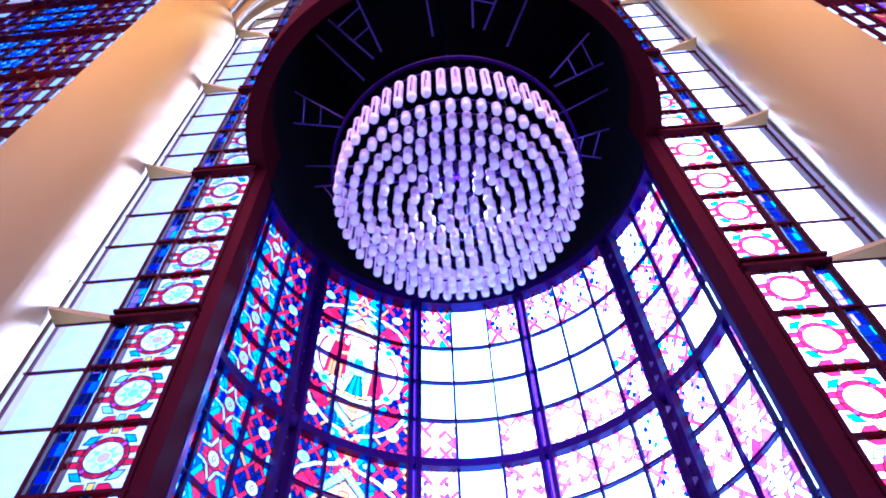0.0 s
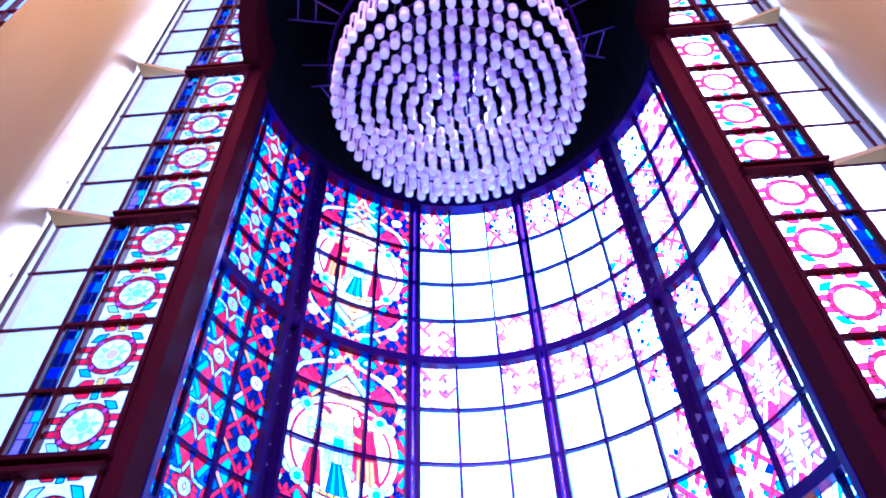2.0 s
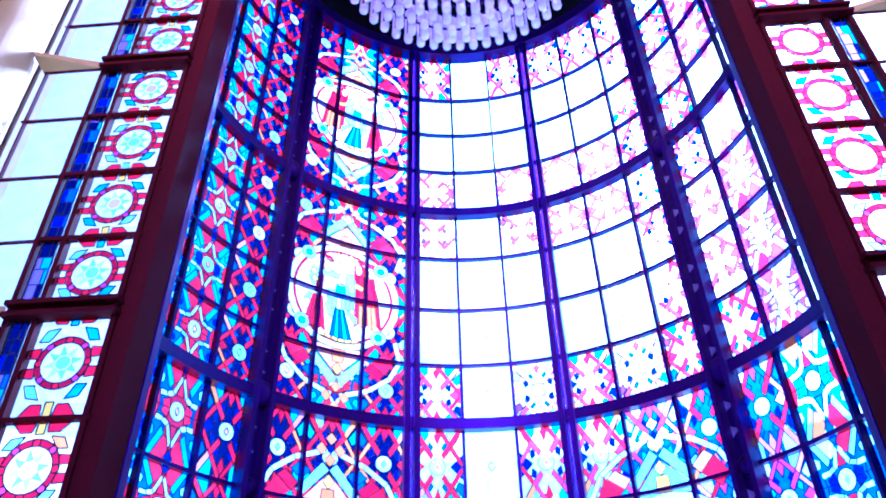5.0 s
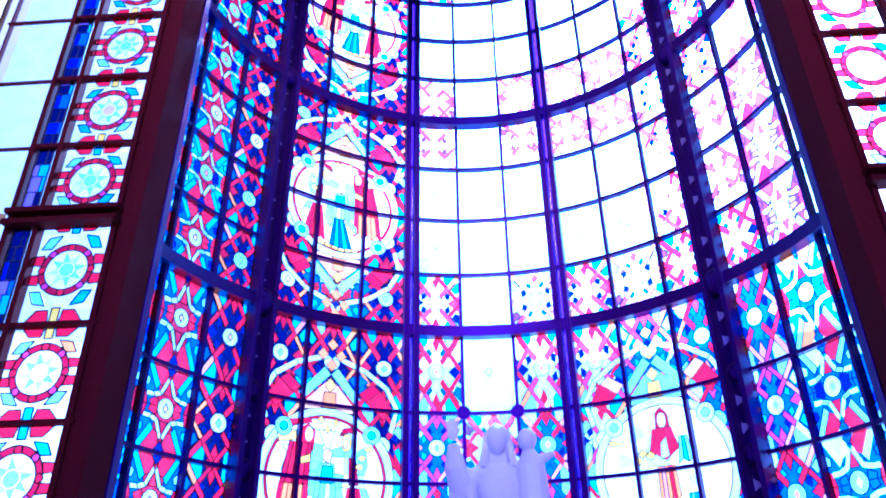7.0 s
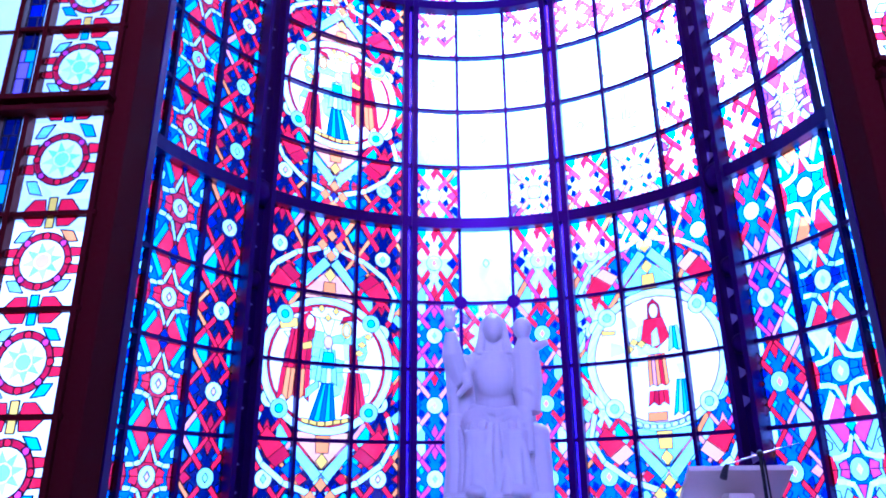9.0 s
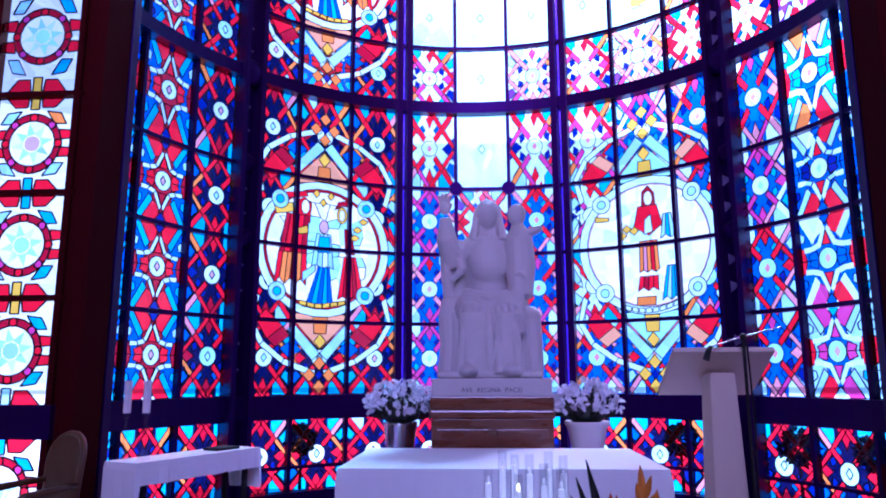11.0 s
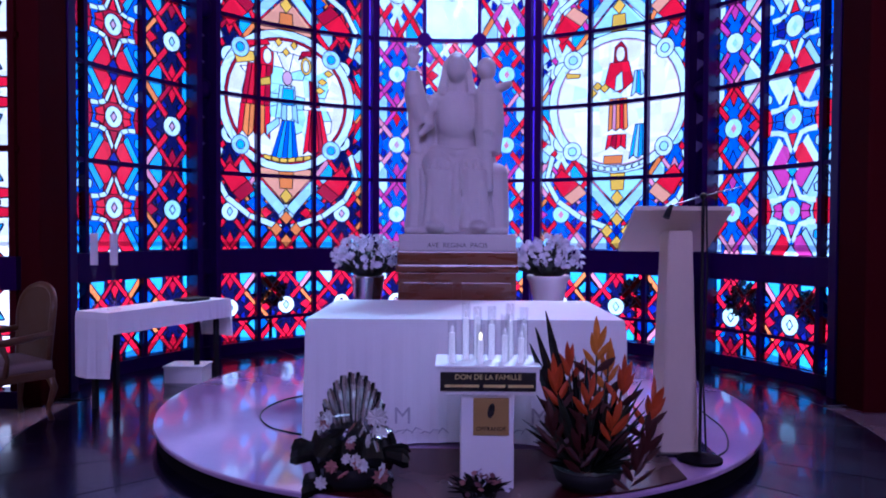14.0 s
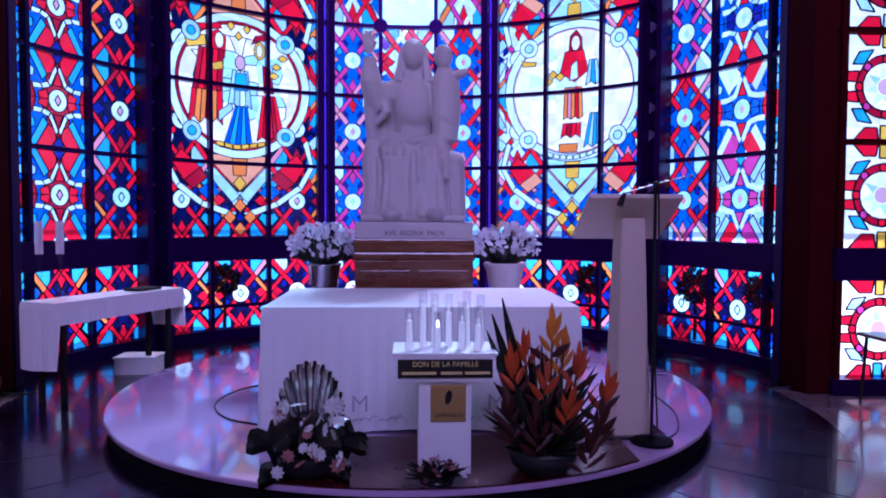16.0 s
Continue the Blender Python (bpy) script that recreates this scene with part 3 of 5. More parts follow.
for bay in range(5):
    mid = (bay - 2) * BAY
    a0, a1 = mid - BAY / 2, mid + BAY / 2
    bm = bmesh.new()
    arc_bar(bm, (CX, CY), RAD - 0.1, RAD + 0.12, 1.06, 1.36, a0, a1, 12)
    arc_bar(bm, (CX, CY), RAD - 0.07, RAD + 0.12, 0.0, 0.15, a0, a1, 12)
    win = tagged(part(f"window_{bay + 1}", bm, STEEL), "tall curved stained glass window in dark steel bars, red and blue pieces", "window", kind="structure")
    for z in LEVELS[3:]:
        thick = THICK.get(z, BAR)
        bm = bmesh.new()
        inn = 0.13 if thick > BAR else 0.045
        arc_bar(bm, (CX, CY), RAD - inn, RAD + 0.04, z - thick / 2, z + thick / 2, a0, a1, 12)
        part("transom", bm, STEEL, win)
    if bay:
        bm = bmesh.new()
        arc_bar(bm, (CX, CY), RAD - 0.045, RAD + 0.04, 0.43, 0.47, a0, a1, 12)
        part("transom", bm, STEEL, win)
    for k in (1, 2):
        a = radians(a0 + k * BAY / 3)
        bm = bmesh.new()
        box(bm, (CX + (RAD - 0.01) * math.sin(a), CY + (RAD - 0.01) * math.cos(a), (RING_Z + 0.15) / 2), (0.05, 0.09, RING_Z - 0.15), -a)
        part("glazing_bar", bm, STEEL, win)
        if bay == 2:
            bm = bmesh.new()
            spot = Matrix.Translation((CX + (RAD - 0.06) * math.sin(a), CY + (RAD - 0.06) * math.cos(a), LEVELS[5])) @ Matrix.Rotation(-a, 4, "Z") @ Matrix.Rotation(math.pi / 2, 4, "X")
            bmesh.ops.create_cone(bm, cap_ends=True, segments=24, radius1=0.1, radius2=0.1, depth=0.025, matrix=spot)
            part("boss", bm, STEEL, win, "round steel plate over the bar crossing")
    for row in range(14):
        if row == 1:
            continue
        z0, z1 = LEVELS[row], LEVELS[row + 1]
        for k in range(3):
            kind, shapes = bay_kind(bay, row, k), []
            if bay == 1 or (bay == 3 and row in (2, 3, 4, 5, 7, 8, 11, 12)):
                tier = 0 if row < 6 else 1 if row < 10 else 2
                if row:
                    cv = LEVELS[(4, 8, 12)[tier]] - z0
                    which = "left" if bay == 1 else "right" if tier == 0 else "faint"
                    turn = -1 if bay == 1 and tier == 1 else 1
                    shapes = [([(turn * x - (k - 1) * FACET_W, y) for x, y in s], c, lead) for s, c, lead in medallion_shapes(cv, 0.86, which)]
            g, ld = panel_meshes(kind, FACET_W - 0.04, z1 - z0, rng.randrange(4), shapes, row in SINGLE)
            if row in SINGLE:
                pane = part("glass_panel", ld, None, win)
                for piece in g:
                    part("glass_piece", piece, None, pane)
            else:
                pane = part("glass_panel", g, None, win)
                part("lead_came", ld, None, pane)
            pane.matrix_basis = facet_pose(a0 + (k + 0.5) * BAY / 3, z0)


# main mullions between the bays
def double_post(deg):
    a = radians(deg)
    ob = empty("mullion", (CX + RAD * math.sin(a), CY + RAD * math.cos(a), 0), label="dark steel double mullion between curved windows", category="mullion", kind="structure")
    ob.rotation_euler = (0, 0, -a)
    for s in (-1, 1):
        box_part("post", (s * 0.075, -0.06, RING_Z / 2), (0.09, 0.2, RING_Z), STEEL, ob)
    box_part("slit_glass", (0, 0.02, RING_Z / 2), (0.06, 0.012, RING_Z), GLASS["violet"], ob, "narrow violet glass slit", bevel=0.0)
    return ob


GUSSET = material("lavender_metal", (0.22, 0.16, 0.4), 0.35, 0.3)


def wide_post(deg):
    a = radians(deg)
    ob = empty("mullion", (CX + RAD * math.sin(a), CY + RAD * math.cos(a), 0), label="wide dark steel mullion with flanged posts", category="mullion", kind="structure")
    ob.rotation_euler = (0, 0, -a)
    for s in (-1, 1):
        box_part("post", (s * 0.125, -0.08, RING_Z / 2), (0.07, 0.26, RING_Z), STEEL, ob)
    box_part("web", (0, -0.02, RING_Z / 2), (0.2, 0.05, RING_Z), STEEL, ob)
    for i in range(2, 14):
        z = (LEVELS[i] + LEVELS[i + 1]) / 2
        bm = bmesh.new()
        for q in (-1, 1):
            lo = [bm.verts.new((-0.085, y, z + q * 0.24)) for y in (-0.06, -0.05)]
            mi = [bm.verts.new((0.04, y, z + q * 0.16)) for y in (-0.06, -0.05)]
            hi = [bm.verts.new((-0.085, y, z + q * 0.1)) for y in (-0.06, -0.05)]
            for k in range(2):
                bm.faces.new((lo[k], mi[k], hi[k]))
            for u, v in ((lo, mi), (mi, hi), (hi, lo)):
                bm.faces.new((u[0], v[0], v[1], u[1]))
        bmesh.ops.recalc_face_normals(bm, faces=bm.faces)
        part("gusset", bm, GUSSET, ob, "small lavender gusset plates")
    for z in (5.57, 9.59, 3.34, 4.33):
        bm = bmesh.new()
        bmesh.ops.create_uvsphere(bm, u_segments=16, v_segments=10, radius=0.2 if z in THICK else 0.13, matrix=Matrix.Translation((0, -0.06, z)) @ Matrix.Diagonal((1, 0.7, 1, 1)))
        part("node", bm, STEEL, ob, smooth=True)
    return ob


for d in (-17, 17):
    double_post(d)
for d in (-51, 51):
    wide_post(d)

# legs and the ring they carry
ring = empty("crown_ring", (CX, CY, RING_Z), label="red-brown painted ring beam over the apse on two legs", category="ring beam", kind="structure")
bm = bmesh.new()
arc_bar(bm, (0, 0), 3.69, 4.0, 0, 1.2, 84, 276, 72)
for v in bm.verts:
    if v.co.y < 0:
        v.co.y *= 0.88
part("beam", bm, BRONZE, ring)
bm = bmesh.new()
arc_bar(bm, (0, 0), 3.8, 4.08, -0.07, 0.2, -88, 88, 64)
part("rear_rim", bm, STEEL, ring)
for s, outer in ((-1, 3.91), (1, 3.94)):
    bm = bmesh.new()
    box(bm, (s * (outer + 3.69) / 2, 0.33, -RING_Z / 2), (outer - 3.69, 0.46, RING_Z), 0, 0.02)
    part("leg", bm, BRONZE, ring)
    bm = bmesh.new()
    box(bm, (s * 3.72, 0.66, -RING_Z / 2), (0.06, 0.14, RING_Z), 0, 0.008)
    box(bm, (s * 3.80, 0.78, -RING_Z / 2), (0.06, 0.07, RING_Z), 0, 0.008)
    part("trim_post", bm, STEEL, ring)

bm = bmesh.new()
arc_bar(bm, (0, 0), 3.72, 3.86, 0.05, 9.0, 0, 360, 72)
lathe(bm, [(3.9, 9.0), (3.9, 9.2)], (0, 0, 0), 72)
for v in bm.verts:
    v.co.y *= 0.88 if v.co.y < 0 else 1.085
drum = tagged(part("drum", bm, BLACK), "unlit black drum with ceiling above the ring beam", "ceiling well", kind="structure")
drum.location = (CX, CY, RING_Z)


# ---- flat windows beside the apse ----
SIDE_LEVELS = [0.15, 1.06, 1.36, 2.33, 3.34, 4.33, 5.57, 6.56, 7.57, 8.60, 9.59, 10.62, 11.60, 12.60, 13.95, 14.95, 15.95, 16.95, 18.2, 19.2, 20.2, 21.2, 22.4, 23.4, 24.4, 25.4, 26.6]


def roundel(w, h, rng):
    p = Panel(w, h, "clear")
    X, Y = w / 2, h / 2
    S = lambda s: [(x * X, Y + y * Y) for x, y in s]
    p.carve(S([(-0.96, -1), (0.96, -1), (0.96, 1), (-0.96, 1)]), "clear")
    for s in mirror4([(0.13, 1), (0.74, 1), (0.46, 0.74), (0.18, 0.74)]):
        p.carve(S(s), "red")
    for s in mirror4([(0.3, 0.66), (0.62, 0.62), (0.76, 0.4), (0.5, 0.4)]):
        p.carve(S(s), rng.choice(("orange", "cyan", "sky")))
    for sx in (1, -1):
        for y in (0.18, -0.18):
            p.carve(S([(sx * 0.62, y - 0.1), (sx * 0.92, y - 0.08), (sx * 0.92, y + 0.08), (sx * 0.62, y + 0.1)]), "red")
    for sy in (1, -1):
        p.carve(S([(-0.1, sy), (0.1, sy), (0.1, sy * 0.7), (-0.1, sy * 0.7)]), rng.choice(("cyan", "sky", "gold")))
    p.carve(ngon(0, Y, w * 0.335, 24, w * 0.345), "crimson")
    for i in range(8):
        t = math.pi / 4 * i
        p.carve(ngon(w * 0.3 * math.cos(t), Y + w * 0.3 * math.sin(t), w * 0.05, 6), "magenta" if i % 2 else "red")
    p.carve(ngon(0, Y, w * 0.265, 20), "clear")
    for i in range(8):
        t = math.pi / 4 * i + 0.2
        c, d = math.cos(t), math.sin(t)
        p.carve([(w * (0.1 * c - 0.05 * d), Y + w * (0.1 * d + 0.05 * c)), (w * 0.24 * c, Y + w * 0.24 * d), (w * (0.1 * c + 0.05 * d), Y + w * (0.1 * d - 0.05 * c))], rng.choice(("pale", "sky", "white")), False)
    p.carve(ngon(0, Y, w * 0.09, 10), rng.choice(("pale", "rose", "sky")), False)
    return p


def strips(w, h, rng):
    p = Panel(w, h, "ink")
    y = 0.0
    while y < h:
        d = rng.uniform(0.12, 0.26)
        x = rng.uniform(-0.1, 0.2) * w
        p.carve([(x, y), (w * 0.3, y), (w * 0.3, y + d), (x, y + d)], rng.choice(("cyan", "ink", "ink", "blue")))
        p.carve([(-w * 0.3, y), (x, y), (x, y + d), (-w * 0.3, y + d)], rng.choice(("ink", "ink", "navy", "violet")))
        y += d
    for sx in (-1, 1):
        p.carve([(sx * w / 2, 0), (sx * w * 0.33, 0), (sx * w * 0.33, h), (sx * w / 2, h)], "white")
    return p


def clear(w, h, rng):
    return Panel(w, h, "clear")


def cross(w, h, rng):
    p = Panel(w, h, rng.choice(("crimson", "purple", "red")))
    X, Y = w / 2, h / 2
    S = lambda s: [(x * X, Y + y * Y) for x, y in s]
    for sx in (1, -1):
        for sy in (1, -1):
            p.carve(S([(sx * 0.98, sy * 0.76), (sx * 0.76, sy * 0.98), (sx * 0.0, sy * 0.18), (sx * 0.18, sy * 0.0)]), rng.choice(("clear", "orange", "gold", "white")))
    p.carve(ngon(0, Y, w * 0.1, 8), "blue")
    return p


def sky_lattice(w, h, rng):
    p = Panel(w, h, "blue")
    n = 4
    for i in range(n):
        for j in range(n):
            x, y = -w / 2 + w * i / n, h * j / n
            dx, dy = w / n, h / n
            if (i + j) % 2:
                p.carve([(x, y), (x + dx, y), (x + dx * 0.5, y + dy)], rng.choice(("white", "pale", "sky", "white")))
            else:
                p.carve([(x, y + dy), (x + dx * 0.5, y), (x + dx, y + dy)], rng.choice(("cyan", "sky", "blue")))
    return p


STYLES = [roundel, strips, clear, cross, sky_lattice]


def flat_window(name, columns, levels, y, mirror, label, ledge):
    """columns: (x0, x1, pattern) from the apse outwards; mirror -1 for the western one."""
    x0, x1, top = columns[0][0], columns[-1][1], levels[-1]
    bm = bmesh.new()
    xm, ww = mirror * (x0 + x1) / 2, x1 - x0 + 0.1
    box(bm, (xm, y + 0.02, 1.21), (ww, 0.2, 0.3))
    box(bm, (xm, y + 0.02, 0.075), (ww, 0.2, 0.15))
    win = tagged(part(name, bm, STEEL), label, "window", kind="structure")
    for i, z in enumerate(levels[3:]):
        heavy = i % 4 == 3
        bm = bmesh.new()
        split = mirror * (columns[1][1] + 0.02) if ledge else mirror * (x1 + 0.05)
        xi = mirror * (x0 - 0.05)
        if heavy:
            for dz in (-0.07, 0.07):
                box(bm, ((xi + split) / 2, y - 0.05, z + dz), (abs(split - xi), 0.2, 0.06), 0, 0.006)
            box(bm, ((xi + split) / 2, y + 0.02, z), (abs(split - xi), 0.05, 0.09))
        else:
            box(bm, ((xi + split) / 2, y, z), (abs(split - xi), 0.09, 0.05))
        part("transom", bm, BRONZE, win)
        if ledge:
            bm = bmesh.new()
            xo = mirror * (x1 + 0.05)
            box(bm, ((split + xo) / 2, y, z), (abs(xo - split), 0.05, 0.02))
            part("glazing_bar", bm, BRONZE, win)
        if ledge and heavy:
            bm = bmesh.new()
            xe = mirror * (columns[-1][1] + 0.02)
            xs = mirror * columns[-1][0]
            v = [bm.verts.new(c) for c in ((xs, y - 0.06, z + 0.07), (xe, y - 0.06, z + 0.07), (xe, y - 0.34, z + 0.05), (xs, y - 0.06, z - 0.05), (xe, y - 0.06, z - 0.05), (xe, y - 0.34, z - 0.01))]
            for f in ((0, 1, 2), (3, 5, 4), (0, 3, 4, 1), (1, 4, 5, 2), (0, 2, 5, 3)):
                bm.faces.new([v[j] for j in f])
            bmesh.ops.recalc_face_normals(bm, faces=bm.faces)
            part("bracket", bm, STONE, win)
    for c in [columns[0][0]] + [c[1] for c in columns]:
        bm = bmesh.new()
        slim = ledge and c == x1
        box(bm, (mirror * c, y, top / 2 + 0.07), (0.025 if slim else 0.06, 0.05 if slim else 0.11, top - 0.15))
        part("glazing_bar", bm, BRONZE, win)
    for cx0, cx1, fn in columns:
        for i, (z0, z1) in enumerate(zip(levels, levels[1:])):
            if i == 1:
                continue
            v = rng.randrange(4)
            key = (STYLES.index(fn), round(cx1 - cx0, 3), round(z1 - z0, 2), v)
            if key not in PANEL_CACHE:
                p = fn(cx1 - cx0, z1 - z0, random.Random(v + 11))
                PANEL_CACHE[key] = (p.glass_mesh(), p.lead_mesh(0.014))
            g, ld = PANEL_CACHE[key]
            pane = part("glass_panel", g, None, win)
            pane.location = (mirror * (cx0 + cx1) / 2, y, z0)
            if len(ld.polygons):
                part("lead_came", ld, None, pane)
    return win


STRIP_WEST = [(3.92, 4.79, roundel), (4.82, 5.12, strips), (5.16, 5.98, clear)]
STRIP_EAST = [(3.95, 4.79, roundel), (4.82, 5.12, strips), (5.16, 5.98, clear)]
flat_window("window_6", STRIP_WEST, SIDE_LEVELS, SIDE_Y, -1, "tall flat stained glass strip with red roundels and clear panes", True)
flat_window("window_7", STRIP_EAST, SIDE_LEVELS, SIDE_Y, 1, "tall flat stained glass strip with red roundels and clear panes", True)
FAR = [(10.0, 10.4, clear), (10.44, 10.84, clear), (10.95, 11.4, cross), (11.45, 11.9, cross), (11.95, 12.4, cross), (12.5, 13.5, sky_lattice), (13.55, 14.55, sky_lattice), (14.65, 15.1, cross), (15.15, 15.6, cross), (15.7, 16.9, clear)]
FAR_LEVELS = [0.15, 1.06, 1.36] + [1.36 + 0.97 * i for i in range(1, 31)]
flat_window("window_8", FAR, FAR_LEVELS, SIDE_Y, -1, "great stained glass window with red lattice and blue panels", False)
flat_window("window_9", FAR, FAR_LEVELS, SIDE_Y, 1, "great stained glass window with red lattice and blue panels", False)

# walls that close the plane of the flat windows
for s, side in ((-1, "west"), (1, "east")):
    bm = bmesh.new()
    box(bm, (s * 8.03, SIDE_Y + 0.15, 15.2), (3.86, 0.3, 30.4))
    box(bm, (s * 5.06, SIDE_Y + 0.15, 28.5), (2.06, 0.3, 3.8))
    tagged(part(f"wall_north_{side}", bm, PLASTER), "plain plastered wall behind the round pillar", "wall", kind="structure")
bm = bmesh.new()
box(bm, (0, SIDE_Y - 2.2, 28.6), (8.2, 0.3, 3.4))
tagged(part("wall_north", bm, PLASTER), "plain plastered wall above the ring beam", "wall", kind="structure")


def pillar(s):
    """A great round stone pillar with a flaring, ribbed capital."""
    ob = empty("pillar", (s * 7.05, 5.65, 0), label="great round beige stone pillar with flared capital", category="pillar", kind="structure")
    bm = bmesh.new()
    lathe(bm, [(1.3, 0), (1.3, 0.3), (1.18, 0.4), (1.1, 0.55), (1.1, 22.0)], seg=64)
    part("shaft", bm, STONE, ob, smooth=True)
    bm = bmesh.new()
    seg = 72
    rings = []
    for i in range(13):
        t = i / 12
        z, r = 22 + 6.2 * t, 1.1 + 1.7 * t ** 2.2
        rings.append([bm.verts.new(((r + (0.09 * t + 0.03) * (1 if k % 4 < 2 else -1)) * math.cos(2 * math.pi * k / seg), (r + (0.09 * t + 0.03) * (1 if k % 4 < 2 else -1)) * math.sin(2 * math.pi * k / seg), z)) for k in range(seg)])
    for a, b in zip(rings, rings[1:]):
        for k in range(seg):
            j = (k + 1) % seg
            bm.faces.new((a[k], a[j], b[j], b[k]))
    bm.faces.new(rings[0][::-1])
    bm.faces.new(rings[-1])
    part("capital", bm, STONE, ob)
    return ob


pillar(-1)
pillar(1)


# ---- chandelier ----
TUBE_GLASS = material("frosted_tube_glass", (0.62, 0.43, 0.56), 0.2, var=0.05, emit=0.02)
CRYSTAL = material("lit_crystal", (0.72, 0.56, 0.74), 0.12, var=0.03, emit=0.05)
STRUT = material("violet_metal", (0.16, 0.07, 0.34), 0.3, 0.4)
CHROME = material("chrome", (0.7, 0.68, 0.75), 0.18, 1.0, var=0.05)


def hanging_tube(length):
    """A clear tube with slots and a faceted crystal bulb closing its lower end; origin at the lower end."""
    bm = bmesh.new()
    r, seg = 0.078, 10
    lathe(bm, [(0.03, 0.0), (0.07, 0.02), (r, 0.06), (r, 0.13), (0.06, 0.15)], seg=seg)
    n0 = len(bm.faces)
    for i in range(seg):
        if i % 2 == 0:
            a0, a1 = 2 * math.pi * i / seg, 2 * math.pi * (i + 1) / seg
            v = [bm.verts.new((r * 0.94 * math.cos(a), r * 0.94 * math.sin(a), z)) for a, z in ((a0, 0.14), (a1, 0.14), (a1, length - 0.07), (a0, length - 0.07))]
            w = [bm.verts.new((c.co.x * 0.86, c.co.y * 0.86, c.co.z)) for c in v]
            bm.faces.new(v)
            bm.faces.new(w[::-1])
            for k in range(4):
                bm.faces.new((v[k], w[k], w[(k + 1) % 4], v[(k + 1) % 4]))
    lathe(bm, [(0.066, length - 0.08), (r, length - 0.05), (r, length - 0.02), (0.02, length)], seg=seg)
    for i, f in enumerate(bm.faces):
        f.material_index = 0 if i < n0 else 1
    return mesh_of("glass_tube", bm, [CRYSTAL, TUBE_GLASS])


def chandelier():
    z0 = 11.85
    ob = empty("chandelier", (CX, CY, z0), label="large round chandelier of concentric hanging glass tubes, lit", category="chandelier")
    long_tube, short_tube, knob = hanging_tube(0.82), hanging_tube(0.38), hanging_tube(0.26)
    rings = [(2.05, 54), (1.79, 46), (1.54, 40), (1.29, 33), (1.04, 27), (0.79, 20), (0.54, 14), (0.28, 7), (0.0, 1)]
    for i, (r, n) in enumerate(rings):
        drop = -0.42 * (1 - (r / 2.05) ** 2)
        for k in range(n):
            a = 2 * math.pi * (k + 0.5 * (i % 2)) / n
            t = part("glass_tube", long_tube if i == 0 else knob if i == 1 else short_tube, None, ob)
            t.location = (r * math.cos(a), r * math.sin(a), drop + 0.03 * math.sin(5 * a + i))
        if r == 0:
            continue
        bm = bmesh.new()
        top = drop + (0.86 if i == 0 else 0.3 if i == 1 else 0.42)
        arc_bar(bm, (0, 0), r - 0.012, r + 0.012, top, top + 0.03, 0, 360, 48)
        part("carrier_ring", bm, STEEL, ob)
        for k in range(6):
            a = math.pi / 3 * k
            bm = bmesh.new()
            tube(bm, [(r * math.cos(a), r * math.sin(a), top), (r * math.cos(a) * 0.98, r * math.sin(a) * 0.98, 0.95)], 0.006, 6)
            part("wire", bm, STEEL, ob)
    bm = bmesh.new()
    for k in range(6):
        a = math.pi / 3 * k
        tube(bm, [(0, 0, 0.97), (2.1 * math.cos(a), 2.1 * math.sin(a), 0.95)], 0.022, 6)
    part("spoke_frame", bm, STEEL, ob)
    bm = bmesh.new()
    tube(bm, [(0, 0, 0.95), (0, 0, 11.1)], 0.03, 8)
    part("suspension_rod", bm, STEEL, ob)
    bm = bmesh.new()
    arc_bar(bm, (0, 0), 2.2, 2.25, 0.9, 0.95, 0, 360, 64)
    part("hoop", bm, STEEL, ob, "dark metal hoop round the tubes")
    return ob


chandelier()
core = bpy.data.lights.new("chandelier_bulb", "POINT")
core.energy, core.shadow_soft_size, core.color = 30, 0.3, (0.92, 0.88, 1.0)
core_ob = new("chandelier_bulb", core)
core_ob.location = (CX, CY, 12.62)



def brace(deg, kind):
    """A lattice brace between the chandelier's frame and the drum."""
    a = radians(deg)
    ob = empty("ceiling_brace", (CX, CY, RING_Z + 0.9), label="thin metal brace inside the black drum", category="brace", group="braces in the drum")
    ob.rotation_euler = (0, 0, -a)
    ends = [((-0.1, 2.2, -0.4), (-0.34, 3.2, 0.0)), ((0.1, 2.2, -0.4), (0.34, 3.2, 0.0))] if kind else [((0.0, 2.1, -0.5), (0.0, 3.2, 0.1))]
    for p, q in ends:
        bm = bmesh.new()
        tube(bm, [p, q], 0.02, 6)
        part("bar", bm, STRUT, ob)
    if kind:
        for t in (0.45, 0.8):
            bm = bmesh.new()
            x = 0.1 + 0.24 * t
            tube(bm, [(-x, 2.2 + t, -0.4 + 0.4 * t), (x, 2.2 + t, -0.4 + 0.4 * t)], 0.014, 6)
            part("rung", bm, STRUT, ob)
    return ob


for i in range(16):
    brace(i * 22.5 + 8 + 5 * math.sin(i * 2.3), i % 2)


# ---- text ----
def text_mesh(name, body, size, mat, parent, m, label=""):
    c = bpy.data.curves.new(name, "FONT")
    c.body, c.size, c.extrude, c.align_x, c.align_y = body, size, 0.0015, "CENTER", "CENTER"
    tmp = bpy.data.objects.new(name, c)
    scene.collection.objects.link(tmp)
    me = bpy.data.meshes.new_from_object(tmp.evaluated_get(bpy.context.evaluated_depsgraph_get()))
    bpy.data.objects.remove(tmp)
    me.materials.clear()
    me.materials.append(mat)
    ob = part(name, me, None, parent, label)
    ob.matrix_basis = m
    return ob


UPRIGHT = Matrix.Rotation(math.pi / 2, 4, "X")


